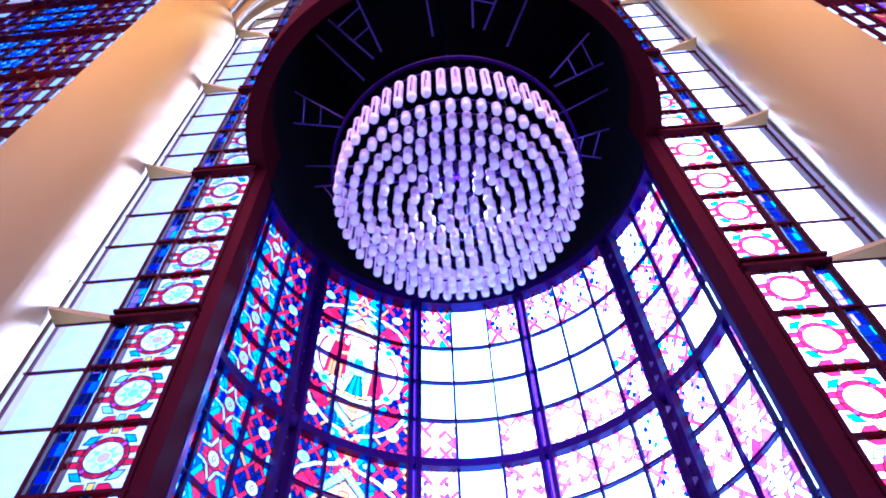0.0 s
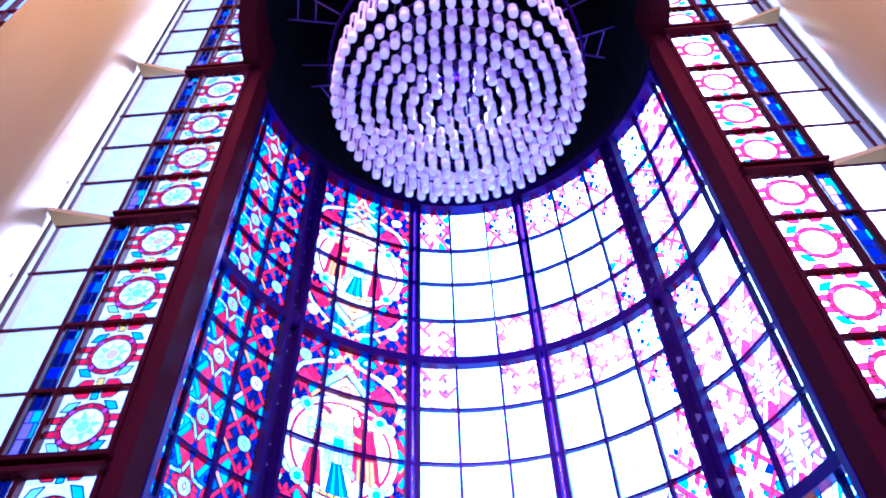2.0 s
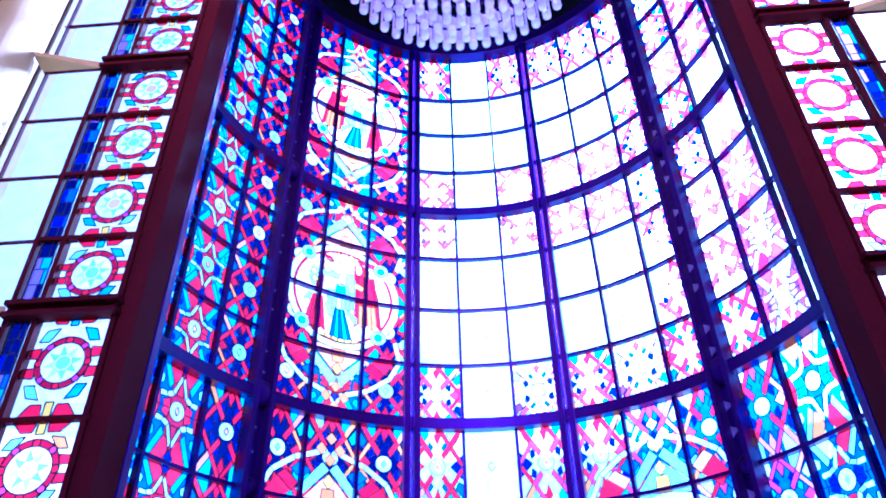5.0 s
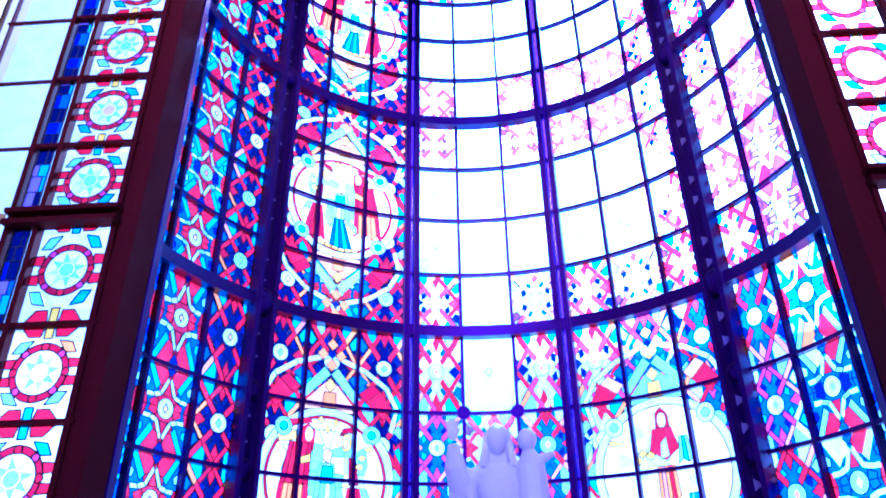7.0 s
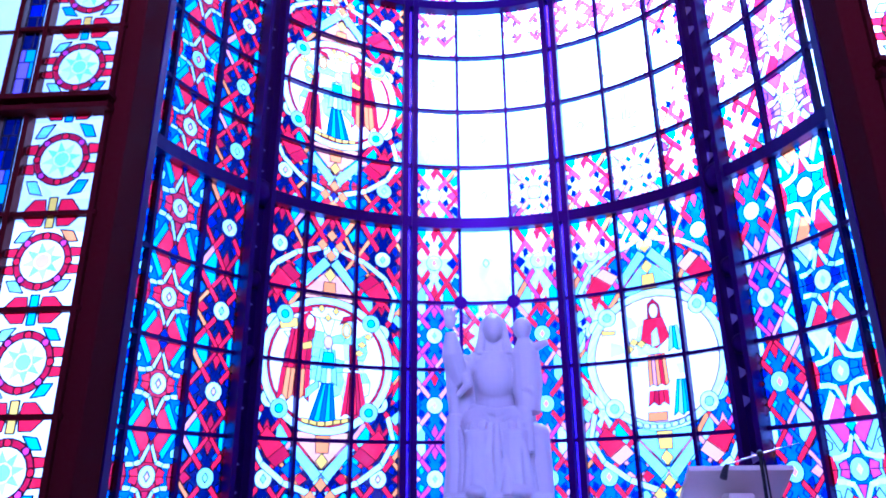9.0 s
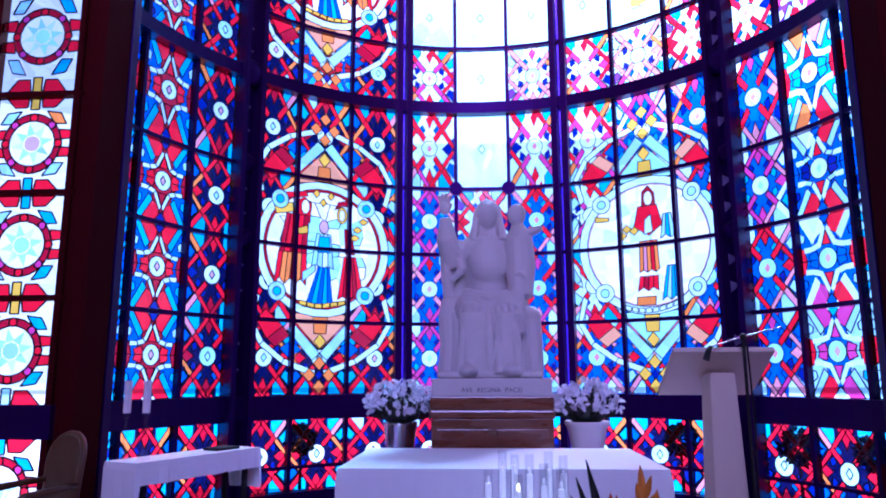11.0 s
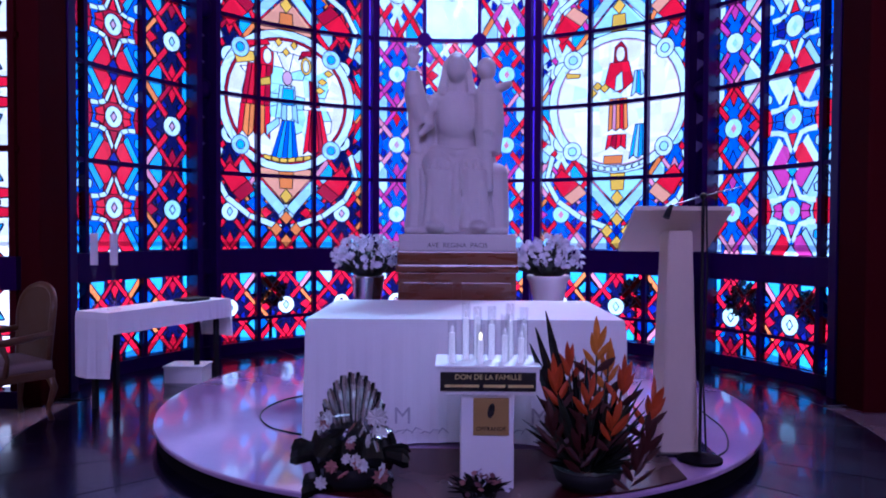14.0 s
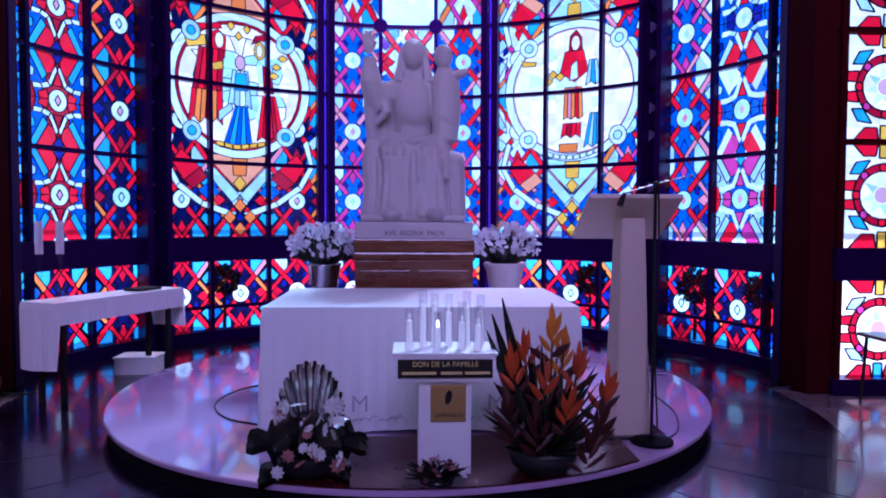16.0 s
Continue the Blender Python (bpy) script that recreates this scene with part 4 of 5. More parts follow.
# ---- altar and its cloth ----
def altar():
    ob = empty("altar", (0.1, 5.42, PLAT_Z), label="white stone altar table on the round platform", category="altar")
    box_part("altar_top", (0, 0, 0.815), (2.1, 1.26, 0.07), STATUE, ob)
    for s in (-1, 1):
        box_part("support", (s * 0.75, 0, 0.39), (0.3, 1.0, 0.78), STATUE, ob)
    return ob


def cloth_drape(bm, w, d, h, drop, seed, hem=0.012, round_r=0.05, tuck=0.0, res=0.03):
    """A cloth over a w x d table top at height h that falls by drop on all sides, with soft upright folds."""
    r = random.Random(seed)
    ph = [r.uniform(0, 6.28) for _ in range(6)]
    loop = []
    nx, ny = max(8, int(w / res)), max(6, int(d / res))
    for i in range(nx):
        loop.append((-w / 2 + w * i / nx, -d / 2, 0, -1))
    for i in range(ny):
        loop.append((w / 2, -d / 2 + d * i / ny, 1, 0))
    for i in range(nx):
        loop.append((w / 2 - w * i / nx, d / 2, 0, 1))
    for i in range(ny):
        loop.append((-w / 2, d / 2 - d * i / ny, -1, 0))
    n, rows = len(loop), []
    for j in range(11):
        t = j / 10
        row = []
        for k, (x, y, ax, ay) in enumerate(loop):
            s = k / n * 2 * math.pi
            f = hem * t * (math.sin(13 * s + ph[0]) + 0.7 * math.sin(29 * s + ph[1]) + 0.4 * math.sin(61 * s + ph[2])) + 0.012 * t
            cx, cy = x * (1 - 0.02 / w), y * (1 - 0.02 / d)
            z = h - drop * t * (1 + 0.012 * math.sin(7 * s + ph[3])) - (0 if j else -0.0)
            o = f + tuck * t
            row.append(bm.verts.new((cx + ax * o + (0.012 * math.copysign(1, x) if j and abs(x) > w / 2 - 0.01 else 0), cy + ay * o, z)))
        rows.append(row)
    for a, b in zip(rows, rows[1:]):
        for k in range(n):
            bm.faces.new((a[k], a[(k + 1) % n], b[(k + 1) % n], b[k]))
    bm.faces.new(rows[0])
    bmesh.ops.recalc_face_normals(bm, faces=bm.faces)


GREY_THREAD = material("grey_thread", (0.5, 0.48, 0.55), 0.8)


def altar_cloth():
    bm = bmesh.new()
    cloth_drape(bm, 2.17, 1.34, 1.012, 0.84, 3)
    ob = tagged(part("altar_cloth", bm, CLOTH), "long white altar cloth with grey embroidered monogram", "altar cloth")
    ob.location = (0.1, 5.42, 0)
    ob.modifiers.new("thick", "SOLIDIFY").thickness = 0.004
    for x in (-0.42, 0.5):
        text_mesh("embroidered_letter", "M", 0.16, GREY_THREAD, ob, Matrix.Translation((x, -0.705, 0.36)) @ UPRIGHT, "grey embroidered letter")
        bm = bmesh.new()
        for k in range(9):
            px = x - 0.24 + 0.06 * k
            tube(bm, [(px, -0.706, 0.245), (px + 0.03, -0.708, 0.262 + 0.012 * (k % 3)), (px + 0.075, -0.706, 0.25 + 0.02 * (k % 2))], [0.003, 0.006, 0.002], 5)
        part("embroidered_leaf", bm, GREY_THREAD, ob, "grey embroidered leaf band")
    return ob


altar()
altar_cloth()
bm = bmesh.new()
# slab before the altar; its east end stands in for plant and lectern shadow
pts = [(1.4, 4.66), (-0.82, 4.66)]
for i in range(25):
    x = -0.82 + 2.22 * i / 24
    pts.append((x, CY - math.sqrt((PLAT_R - 0.014) ** 2 - (x - PLAT_X) ** 2)))
low = [bm.verts.new((x, y, PLAT_Z + 0.003)) for x, y in pts]
top = [bm.verts.new((x, y, PLAT_Z + 0.012)) for x, y in pts]
bm.faces.new(top)
for i in range(len(pts)):
    j = (i + 1) % len(pts)
    bm.faces.new((low[i], low[j], top[j], top[i]))
bmesh.ops.recalc_face_normals(bm, faces=bm.faces)
tagged(part("floor_slab", bm, REDMARBLE), "dark red polished slab before the altar, widened east as shade", "floor slab", kind="structure")


# ---- statue on its pedestal ----
def ball(bm, c, r):
    bmesh.ops.create_uvsphere(bm, u_segments=20, v_segments=12, radius=1, matrix=Matrix.Translation(c) @ Matrix.Diagonal((*r, 1)))


def statue():
    """A seated draped figure with a raised arm and a smaller figure at its side, as one plain carved shape."""
    bm = bmesh.new()
    # seat block and skirt with folds
    box(bm, (0, 0.17, 0.31), (0.9, 0.46, 0.62), 0, 0.08)
    box(bm, (0, -0.02, 0.03), (0.98, 0.8, 0.06), 0, 0.02)
    for i in range(7):
        x = -0.25 + 0.5 * i / 6
        tube(bm, [(x * 1.1, -0.36 + 0.05 * math.cos(i * 2.4), 0.04), (x, -0.35 + 0.05 * math.sin(i * 1.7), 0.4), (x * 0.8, -0.3, 0.7)], [0.06, 0.042, 0.03], 10)
    for s in (-1, 1):
        tube(bm, [(s * 0.17, 0.14, 0.72), (s * 0.18, -0.12, 0.7), (s * 0.17, -0.27, 0.62)], [0.16, 0.155, 0.13], 14)
        tube(bm, [(s * 0.17, -0.27, 0.62), (s * 0.16, -0.29, 0.08)], [0.13, 0.125], 14)
        ball(bm, (s * 0.2, -0.4, 0.07), (0.09, 0.13, 0.06))
    tube(bm, [(0.0, -0.12, 0.7), (0.0, -0.2, 0.58), (0.0, -0.26, 0.4)], [0.13, 0.12, 0.1], 12)
    # trunk, shoulders, veil
    tube(bm, [(0, 0.12, 0.6), (0, 0.1, 0.95), (0, 0.08, 1.25), (0, 0.08, 1.42)], [0.25, 0.2, 0.235, 0.18], 20)
    ball(bm, (0, 0.08, 1.34), (0.31, 0.17, 0.14))
    tube(bm, [(0, 0.06, 1.4), (0, 0.04, 1.55)], [0.085, 0.065], 14)
    ball(bm, (0, -0.03, 1.66), (0.095, 0.125, 0.14))
    ball(bm, (0, 0.06, 1.69), (0.128, 0.13, 0.16))
    for s in (-1, 1):
        tube(bm, [(s * 0.09, 0.04, 1.74), (s * 0.105, 0.02, 1.6), (s * 0.135, 0.0, 1.45), (s * 0.15, 0.0, 1.34)], [0.045, 0.05, 0.06, 0.04], 10)
    ball(bm, (0, -0.02, 1.16), (0.2, 0.15, 0.24))
    tube(bm, [(0, 0.1, 1.79), (0, 0.12, 1.62), (0, 0.13, 1.4)], [0.1, 0.15, 0.19], 16)
    tube(bm, [(-0.24, -0.05, 0.86), (0.0, -0.2, 0.78), (0.24, -0.05, 0.84)], [0.05, 0.06, 0.05], 8)
    for s in (-1, 1):
        for k in range(3):
            tube(bm, [(s * (0.04 + 0.03 * k), -0.07 + 0.02 * k, 1.79 - 0.02 * k), (s * (0.112 + 0.01 * k), -0.03, 1.64), (s * (0.11 + 0.02 * k), -0.06, 1.5), (s * (0.12 + 0.02 * k), -0.07, 1.4)], [0.018, 0.02, 0.02, 0.012], 8)
    # raised arm with wide sleeve, its mantle falling beside the trunk
    tube(bm, [(-0.27, 0.06, 1.3), (-0.29, 0.08, 1.05), (-0.3, 0.08, 0.6)], [0.1, 0.1, 0.12], 12)
    tube(bm, [(0.24, 0.1, 1.3), (0.26, 0.1, 1.0), (0.3, 0.1, 0.6)], [0.1, 0.1, 0.12], 12)
    tube(bm, [(-0.25, 0.06, 1.34), (-0.37, -0.02, 1.2), (-0.41, -0.1, 1.4), (-0.425, -0.12, 1.62)], [0.12, 0.135, 0.105, 0.055], 14)
    tube(bm, [(-0.4, 0.0, 1.3), (-0.4, 0.02, 1.0), (-0.39, 0.04, 0.72)], [0.09, 0.075, 0.06], 12)
    ball(bm, (-0.43, -0.13, 1.72), (0.052, 0.03, 0.075))
    for i in range(4):
        tube(bm, [(-0.468 + 0.026 * i, -0.13, 1.76), (-0.492 + 0.042 * i, -0.14, 1.89 - 0.02 * abs(i - 1.5))], [0.016, 0.014], 8)
    tube(bm, [(-0.385, -0.13, 1.7), (-0.35, -0.15, 1.77)], [0.016, 0.012], 8)
    # the smaller figure
    ball(bm, (0.29, -0.06, 1.655), (0.095, 0.1, 0.115))
    tube(bm, [(0.3, -0.04, 1.56), (0.31, -0.04, 1.4), (0.32, -0.05, 1.1), (0.31, -0.1, 0.8)], [0.06, 0.14, 0.15, 0.12], 14)
    tube(bm, [(0.36, -0.06, 1.44), (0.46, -0.12, 1.47), (0.53, -0.14, 1.5)], [0.055, 0.045, 0.03], 10)
    tube(bm, [(0.26, -0.1, 0.86), (0.28, -0.24, 0.72), (0.3, -0.28, 0.42)], [0.075, 0.07, 0.05], 10)
    tube(bm, [(0.25, 0.05, 1.3), (0.36, -0.08, 1.05), (0.3, -0.2, 0.98)], [0.11, 0.09, 0.06], 12)
    tube(bm, [(0.38, 0.02, 0.6), (0.4, -0.04, 0.3), (0.39, -0.08, 0.05)], [0.13, 0.12, 0.13], 12)
    tube(bm, [(-0.4, 0.0, 0.8), (-0.4, -0.03, 0.6), (-0.37, -0.08, 0.34), (-0.38, -0.12, 0.05)], [0.07, 0.1, 0.11, 0.13], 12)
    tube(bm, [(-0.33, -0.1, 0.66), (-0.31, -0.2, 0.36), (-0.33, -0.24, 0.05)], [0.03, 0.035, 0.04], 8)
    tube(bm, [(0.33, -0.06, 0.6), (0.31, -0.18, 0.36), (0.33, -0.24, 0.05)], [0.03, 0.035, 0.04], 8)
    ball(bm, (0.39, 0.02, 0.62), (0.12, 0.14, 0.1))
    for s in (-1, 1):
        tube(bm, [(s * 0.12, -0.19, 0.74), (s * 0.22, -0.3, 0.45), (s * 0.24, -0.36, 0.08)], [0.02, 0.024, 0.02], 8)
    tube(bm, [(-0.3, -0.02, 1.3), (-0.26, -0.13, 1.08), (-0.36, -0.1, 0.98)], [0.06, 0.05, 0.03], 8)
    ob = part("statue", bm, STATUE, smooth=True)
    rm = ob.modifiers.new("carve", "REMESH")
    rm.mode, rm.voxel_size, rm.use_smooth_shade = "VOXEL", 0.01, True
    sm = ob.modifiers.new("soften", "SMOOTH")
    sm.factor, sm.iterations = 0.5, 3
    return tagged(ob, "white stone statue of a seated draped figure on a plinth", "statue")


st = statue()
st.location, st.scale = (0.05, 7.0, 1.58), (1, 1, 0.975)

PED = empty("pedestal", (0.06, 7.0, PLAT_Z), label="varnished wooden pedestal with pale stone plinth behind the altar", category="pedestal")
box_part("cabinet", (0, 0, 0.535), (1.1, 0.9, 1.07), WOOD, PED)
for x in (-0.27, 0.27):
    box_part("panel", (x, -0.455, 0.53), (0.46, 0.03, 0.9), WOOD, PED)
box_part("moulding", (0, 0, 1.11), (1.14, 0.94, 0.08), WOOD, PED, "moulded wooden edge", bevel=0.02)
box_part("upper_moulding", (0, 0, 1.21), (1.12, 0.92, 0.12), WOOD, PED, bevel=0.012)
box_part("plinth", (0, 0, 1.35), (1.09, 0.9, 0.16), STATUE, PED, "pale stone plinth with dark inscription", bevel=0.01)
text_mesh("inscription", "AVE  REGINA  PACIS", 0.062, material("dark_letters", (0.08, 0.07, 0.08), 0.6), PED, Matrix.Translation((0, -0.452, 1.325)) @ UPRIGHT)


# ---- potted flowers ----
PETAL = material("white_petal", (0.74, 0.73, 0.82), 0.7, var=0.1)
LEAFG = material("dark_leaf", (0.014, 0.022, 0.012), 0.4, var=0.3)
POT = material("white_ceramic", (0.7, 0.67, 0.68), 0.3, var=0.04)


def blossom(bm, c, r, rng, n=6):
    """A small open flower of separate petals."""
    d = Vector((rng.uniform(-1, 1), rng.uniform(-1.2, 0.4), rng.uniform(-0.2, 1))).normalized()
    u = d.orthogonal().normalized()
    w = d.cross(u)
    c = Vector(c)
    for k in range(n):
        a = 2 * math.pi * k / n
        e, f = u * math.cos(a) + w * math.sin(a), u * math.cos(a + 1.57) + w * math.sin(a + 1.57)
        vs = [bm.verts.new(c), bm.verts.new(c + e * r * 0.6 + f * r * 0.3 + d * r * 0.25), bm.verts.new(c + e * r + d * r * 0.1), bm.verts.new(c + e * r * 0.6 - f * r * 0.3 + d * r * 0.25)]
        bm.faces.new(vs)


def leaf(bm, p, q, w, rng, bend=0.15, n=5, blunt=False):
    """A folded, tapering leaf blade from p to q."""
    p, q = Vector(p), Vector(q)
    d = q - p
    side = d.cross(Vector((rng.uniform(-0.4, 0.4), -1, rng.uniform(-0.4, 0.4)))).normalized()
    nor = side.cross(d).normalized()
    rows = []
    for i in range(n + 1):
        t = i / n
        c = p + d * t + Vector((0, 0, -1)) * bend * d.length * t * t
        h = w * (math.sin(math.pi * min(0.04 + t * 0.96, 0.985)) ** 0.8 if not blunt else (0.25 + 0.75 * t) * (1 if t < 0.95 else 0.5))
        rows.append([bm.verts.new(c - side * h), bm.verts.new(c + nor * h * 0.35), bm.verts.new(c + side * h)])
    for a, b in zip(rows, rows[1:]):
        bm.faces.new((a[0], a[1], b[1], b[0]))
        bm.faces.new((a[1], a[2], b[2], b[1]))


def flower_pot(x, seed, wrapped):
    rng = random.Random(seed)
    stand = empty("flower_stand", (x, 6.95, PLAT_Z), label="dark stand behind the altar carrying a flower pot", category="stand", group="flower stands")
    box_part("column", (0, 0, 0.345), (0.3, 0.3, 0.69), DARKMARBLE, stand)
    box_part("top", (0, 0, 0.705), (0.4, 0.4, 0.03), DARKMARBLE, stand)
    ob = empty("flower_pot", (x, 6.95, PLAT_Z + 0.72), label="white flowers in a " + ("foil-wrapped silver pot" if wrapped else "pale flared ceramic pot"), category="potted flowers", group="pots beside the statue")
    bm = bmesh.new()
    lathe(bm, [(0.13, 0), (0.15, 0.05), (0.185, 0.24), (0.21, 0.28), (0.21, 0.31), (0.17, 0.3), (0.16, 0.24)] if not wrapped else [(0.12, 0), (0.14, 0.1), (0.165, 0.28), (0.17, 0.3), (0.15, 0.27)], seg=28)
    part("pot", bm, CHROME if wrapped else POT, ob, smooth=True)
    green, white = bmesh.new(), bmesh.new()
    for _ in range(230):
        a, u = rng.uniform(0, 2 * math.pi), rng.uniform(-0.35, 1)
        k = rng.uniform(0.72, 1.08)
        rr = math.sqrt(max(0, 1 - u * u))
        c = (0.33 * rr * k * math.cos(a), 0.3 * rr * k * math.sin(a), 0.46 + 0.23 * u * k)
        blossom(white, c, rng.uniform(0.028, 0.044), rng, 7)
        if rng.random() < 0.5:
            leaf(green, (c[0] * 0.3, c[1] * 0.3, 0.32), (c[0] * 0.95, c[1] * 0.95, c[2] * 0.96), 0.018, rng, 0.05, 3)
    ball(green, (0, 0, 0.4), (0.2, 0.18, 0.13))
    part("foliage", green, LEAFG, ob)
    part("blossoms", white, PETAL, ob, "many small white blossoms")
    return ob


flower_pot(-0.82, 1, True)
flower_pot(0.96, 2, False)


# ---- lectern and microphone ----
def lectern():
    ob = empty("lectern", (1.52, 4.72, PLAT_Z), label="pale lectern with tapered column and sloping board", category="lectern")
    bm = bmesh.new()
    pts = [(0.0, 0.122, 0.14), (1.47, 0.076, 0.1)]
    vs = []
    for z, hx, hy in pts:
        vs.append([bm.verts.new((sx * hx - 0.02, sy * hy, z)) for sx, sy in ((-1, -1), (1, -1), (1, 1), (-1, 1))])
    for i in range(4):
        bm.faces.new((vs[0][i], vs[0][(i + 1) % 4], vs[1][(i + 1) % 4], vs[1][i]))
    bm.faces.new(vs[0][::-1])
    bm.faces.new(vs[1])
    bmesh.ops.bevel(bm, geom=bm.edges[:], offset=0.008, segments=2, affect="EDGES")
    part("column", bm, LECTERN, ob)
    box_part("base", (0.0, 0.02, 0.012), (0.42, 0.4, 0.024), DARKMARBLE, ob)
    bm = bmesh.new()
    box(bm, (0, 0, 0), (0.62, 0.54, 0.035), 0, 0.008)
    board = part("board", bm, LECTERN, ob, "sloping pale reading board")
    board.matrix_basis = Matrix.Translation((-0.03, 0.05, 1.475)) @ Matrix.Rotation(radians(-31), 4, "X")
    box_part("book_stop", (0, 0.26, 0.03), (0.6, 0.02, 0.04), LECTERN, board)
    return ob


lectern()
DULLMETAL = material("dull_grey_metal", (0.2, 0.19, 0.22), 0.35, 0.6)
RUBBER = material("black_rubber", (0.01, 0.01, 0.012), 0.6, spec=0.25)


def mic_stand():
    ob = empty("microphone_stand", (1.6, 4.5, PLAT_Z), label="black microphone stand with slanting boom beside lectern", category="microphone stand")
    bm = bmesh.new()
    lathe(bm, [(0.14, 0), (0.14, 0.02), (0.05, 0.035), (0.02, 0.05)], seg=24)
    part("base", bm, BLACK, ob)
    bm = bmesh.new()
    tube(bm, [(0, 0, 0.04), (0, 0, 1.68)], 0.011, 8)
    part("pole", bm, RUBBER, ob)
    bm = bmesh.new()
    tube(bm, [(-0.2, 0, 1.63), (0, 0, 1.69), (0.24, 0, 1.75)], 0.005, 8)
    part("boom", bm, DULLMETAL, ob, "thin bright boom")
    bm = bmesh.new()
    ball(bm, (0, 0, 1.69), (0.022, 0.022, 0.022))
    part("joint", bm, RUBBER, ob)
    bm = bmesh.new()
    tube(bm, [(-0.2, 0, 1.63), (-0.22, -0.01, 1.6), (-0.24, -0.02, 1.55)], [0.012, 0.018, 0.022], 10)
    part("microphone", bm, RUBBER, ob)
    bm = bmesh.new()
    tube(bm, [(0.02, 0, 1.66), (0.035, 0.01, 1.2), (0.02, 0.01, 0.5), (0.04, 0.0, 0.06)], 0.006, 6)
    part("hanging_cable", bm, RUBBER, ob)
    return ob


mic_stand()


def floor_cable(name, pts, z, label):
    pts = [Vector((x, y, z)) for x, y in pts]
    fine = []
    for i in range(len(pts) - 1):
        p0, p1, p2, p3 = pts[max(i - 1, 0)], pts[i], pts[i + 1], pts[min(i + 2, len(pts) - 1)]
        for k in range(8):
            t = k / 8
            fine.append(0.5 * ((2 * p1) + (p2 - p0) * t + (2 * p0 - 5 * p1 + 4 * p2 - p3) * t * t + (3 * p1 - p0 - 3 * p2 + p3) * t ** 3))
    fine.append(pts[-1])
    bm = bmesh.new()
    tube(bm, fine, 0.006, 6)
    return tagged(part(name, bm, RUBBER), label, "cable")


floor_cable("floor_cable", [(1.66, 4.5), (1.86, 4.72), (2.02, 5.2), (2.05, 5.8), (2.1, 6.5)], PLAT_Z + 0.006, "thin black cable looping over the platform")
floor_cable("floor_cable", [(-1.0, 4.95), (-1.32, 5.15), (-1.5, 5.55), (-1.42, 6.0), (-1.12, 6.3)], PLAT_Z + 0.006, "thin black cable looping over the platform")


# ---- offering stand with candles ----
GOLD = material("brass_plate", (0.42, 0.27, 0.09), 0.35, 0.5, var=0.1)
GOLDLET = material("gold_letters", (0.7, 0.58, 0.2), 0.4, 0.1)
BLACKGLOSS = material("black_gloss", (0.008, 0.008, 0.009), 0.2)
# weak emission stands in for daylight shining through the candles from behind
WAX = material("backlit_white_wax", (0.85, 0.83, 0.8), 0.5, var=0.03, emit=0.16)
FLAME = material("candle_glow", (1.0, 0.85, 0.35), 0.5, emit=2.5)


def clear_tube_material():
    m = bpy.data.materials.new("clear_tube")
    m.use_nodes = True
    n, l = m.node_tree.nodes, m.node_tree.links
    n.remove(n["Principled BSDF"])
    tr, gl, mx = n.new("ShaderNodeBsdfTransparent"), n.new("ShaderNodeBsdfGlossy"), n.new("ShaderNodeMixShader")
    tr.inputs["Color"].default_value = (0.97, 0.97, 0.98, 1)
    gl.inputs["Roughness"].default_value = 0.08
    mx.inputs["Fac"].default_value = 0.05
    l.new(tr.outputs[0], mx.inputs[1])
    l.new(gl.outputs[0], mx.inputs[2])
    l.new(mx.outputs[0], n["Material Output"].inputs["Surface"])
    return m


CLEAR = clear_tube_material()


def offering_stand():
    ob = empty("offering_stand", (0.21, 4.06, PLAT_Z + 0.012), label="white offering stand with black plaque and brass plate", category="offering stand")
    box_part("column", (0, 0, 0.275), (0.3, 0.26, 0.55), WHITE, ob)
    box_part("tray", (0, 0, 0.615), (0.57, 0.34, 0.15), WHITE, ob, bevel=0.004)
    box_part("tray_rim", (0, 0, 0.695), (0.59, 0.36, 0.018), WHITE, ob)
    plaque = box_part("plaque", (0, -0.176, 0.615), (0.53, 0.012, 0.105), BLACKGLOSS, ob, "black plaque with gold lettering", bevel=0.002)
    text_mesh("lettering", "DON DE LA FAMILLE", 0.04, GOLDLET, plaque, Matrix.Translation((0, -0.1835, 0.641)) @ UPRIGHT)
    for x, w in ((-0.145, 0.19), (0.035, 0.12), (0.18, 0.14)):
        box_part("lettering_bar", (x, -0.1835, 0.592), (w, 0.003, 0.015), GOLDLET, plaque, bevel=0.0008)
    plate = box_part("brass_plate", (0.02, -0.134, 0.41), (0.2, 0.012, 0.21), GOLD, ob, "square brass plate", bevel=0.003)
    bm = bmesh.new()
    bmesh.ops.create_uvsphere(bm, u_segments=14, v_segments=10, radius=1, matrix=Matrix.Translation((0.02, -0.141, 0.445)) @ Matrix.Rotation(0.2, 4, "Y") @ Matrix.Diagonal((0.02, 0.003, 0.042, 1)))
    part("emblem", bm, BLACKGLOSS, plate, smooth=True)
    text_mesh("lettering", "OFFRANDE", 0.033, BLACKGLOSS, plate, Matrix.Translation((0.02, -0.1415, 0.342)) @ UPRIGHT)
    return ob


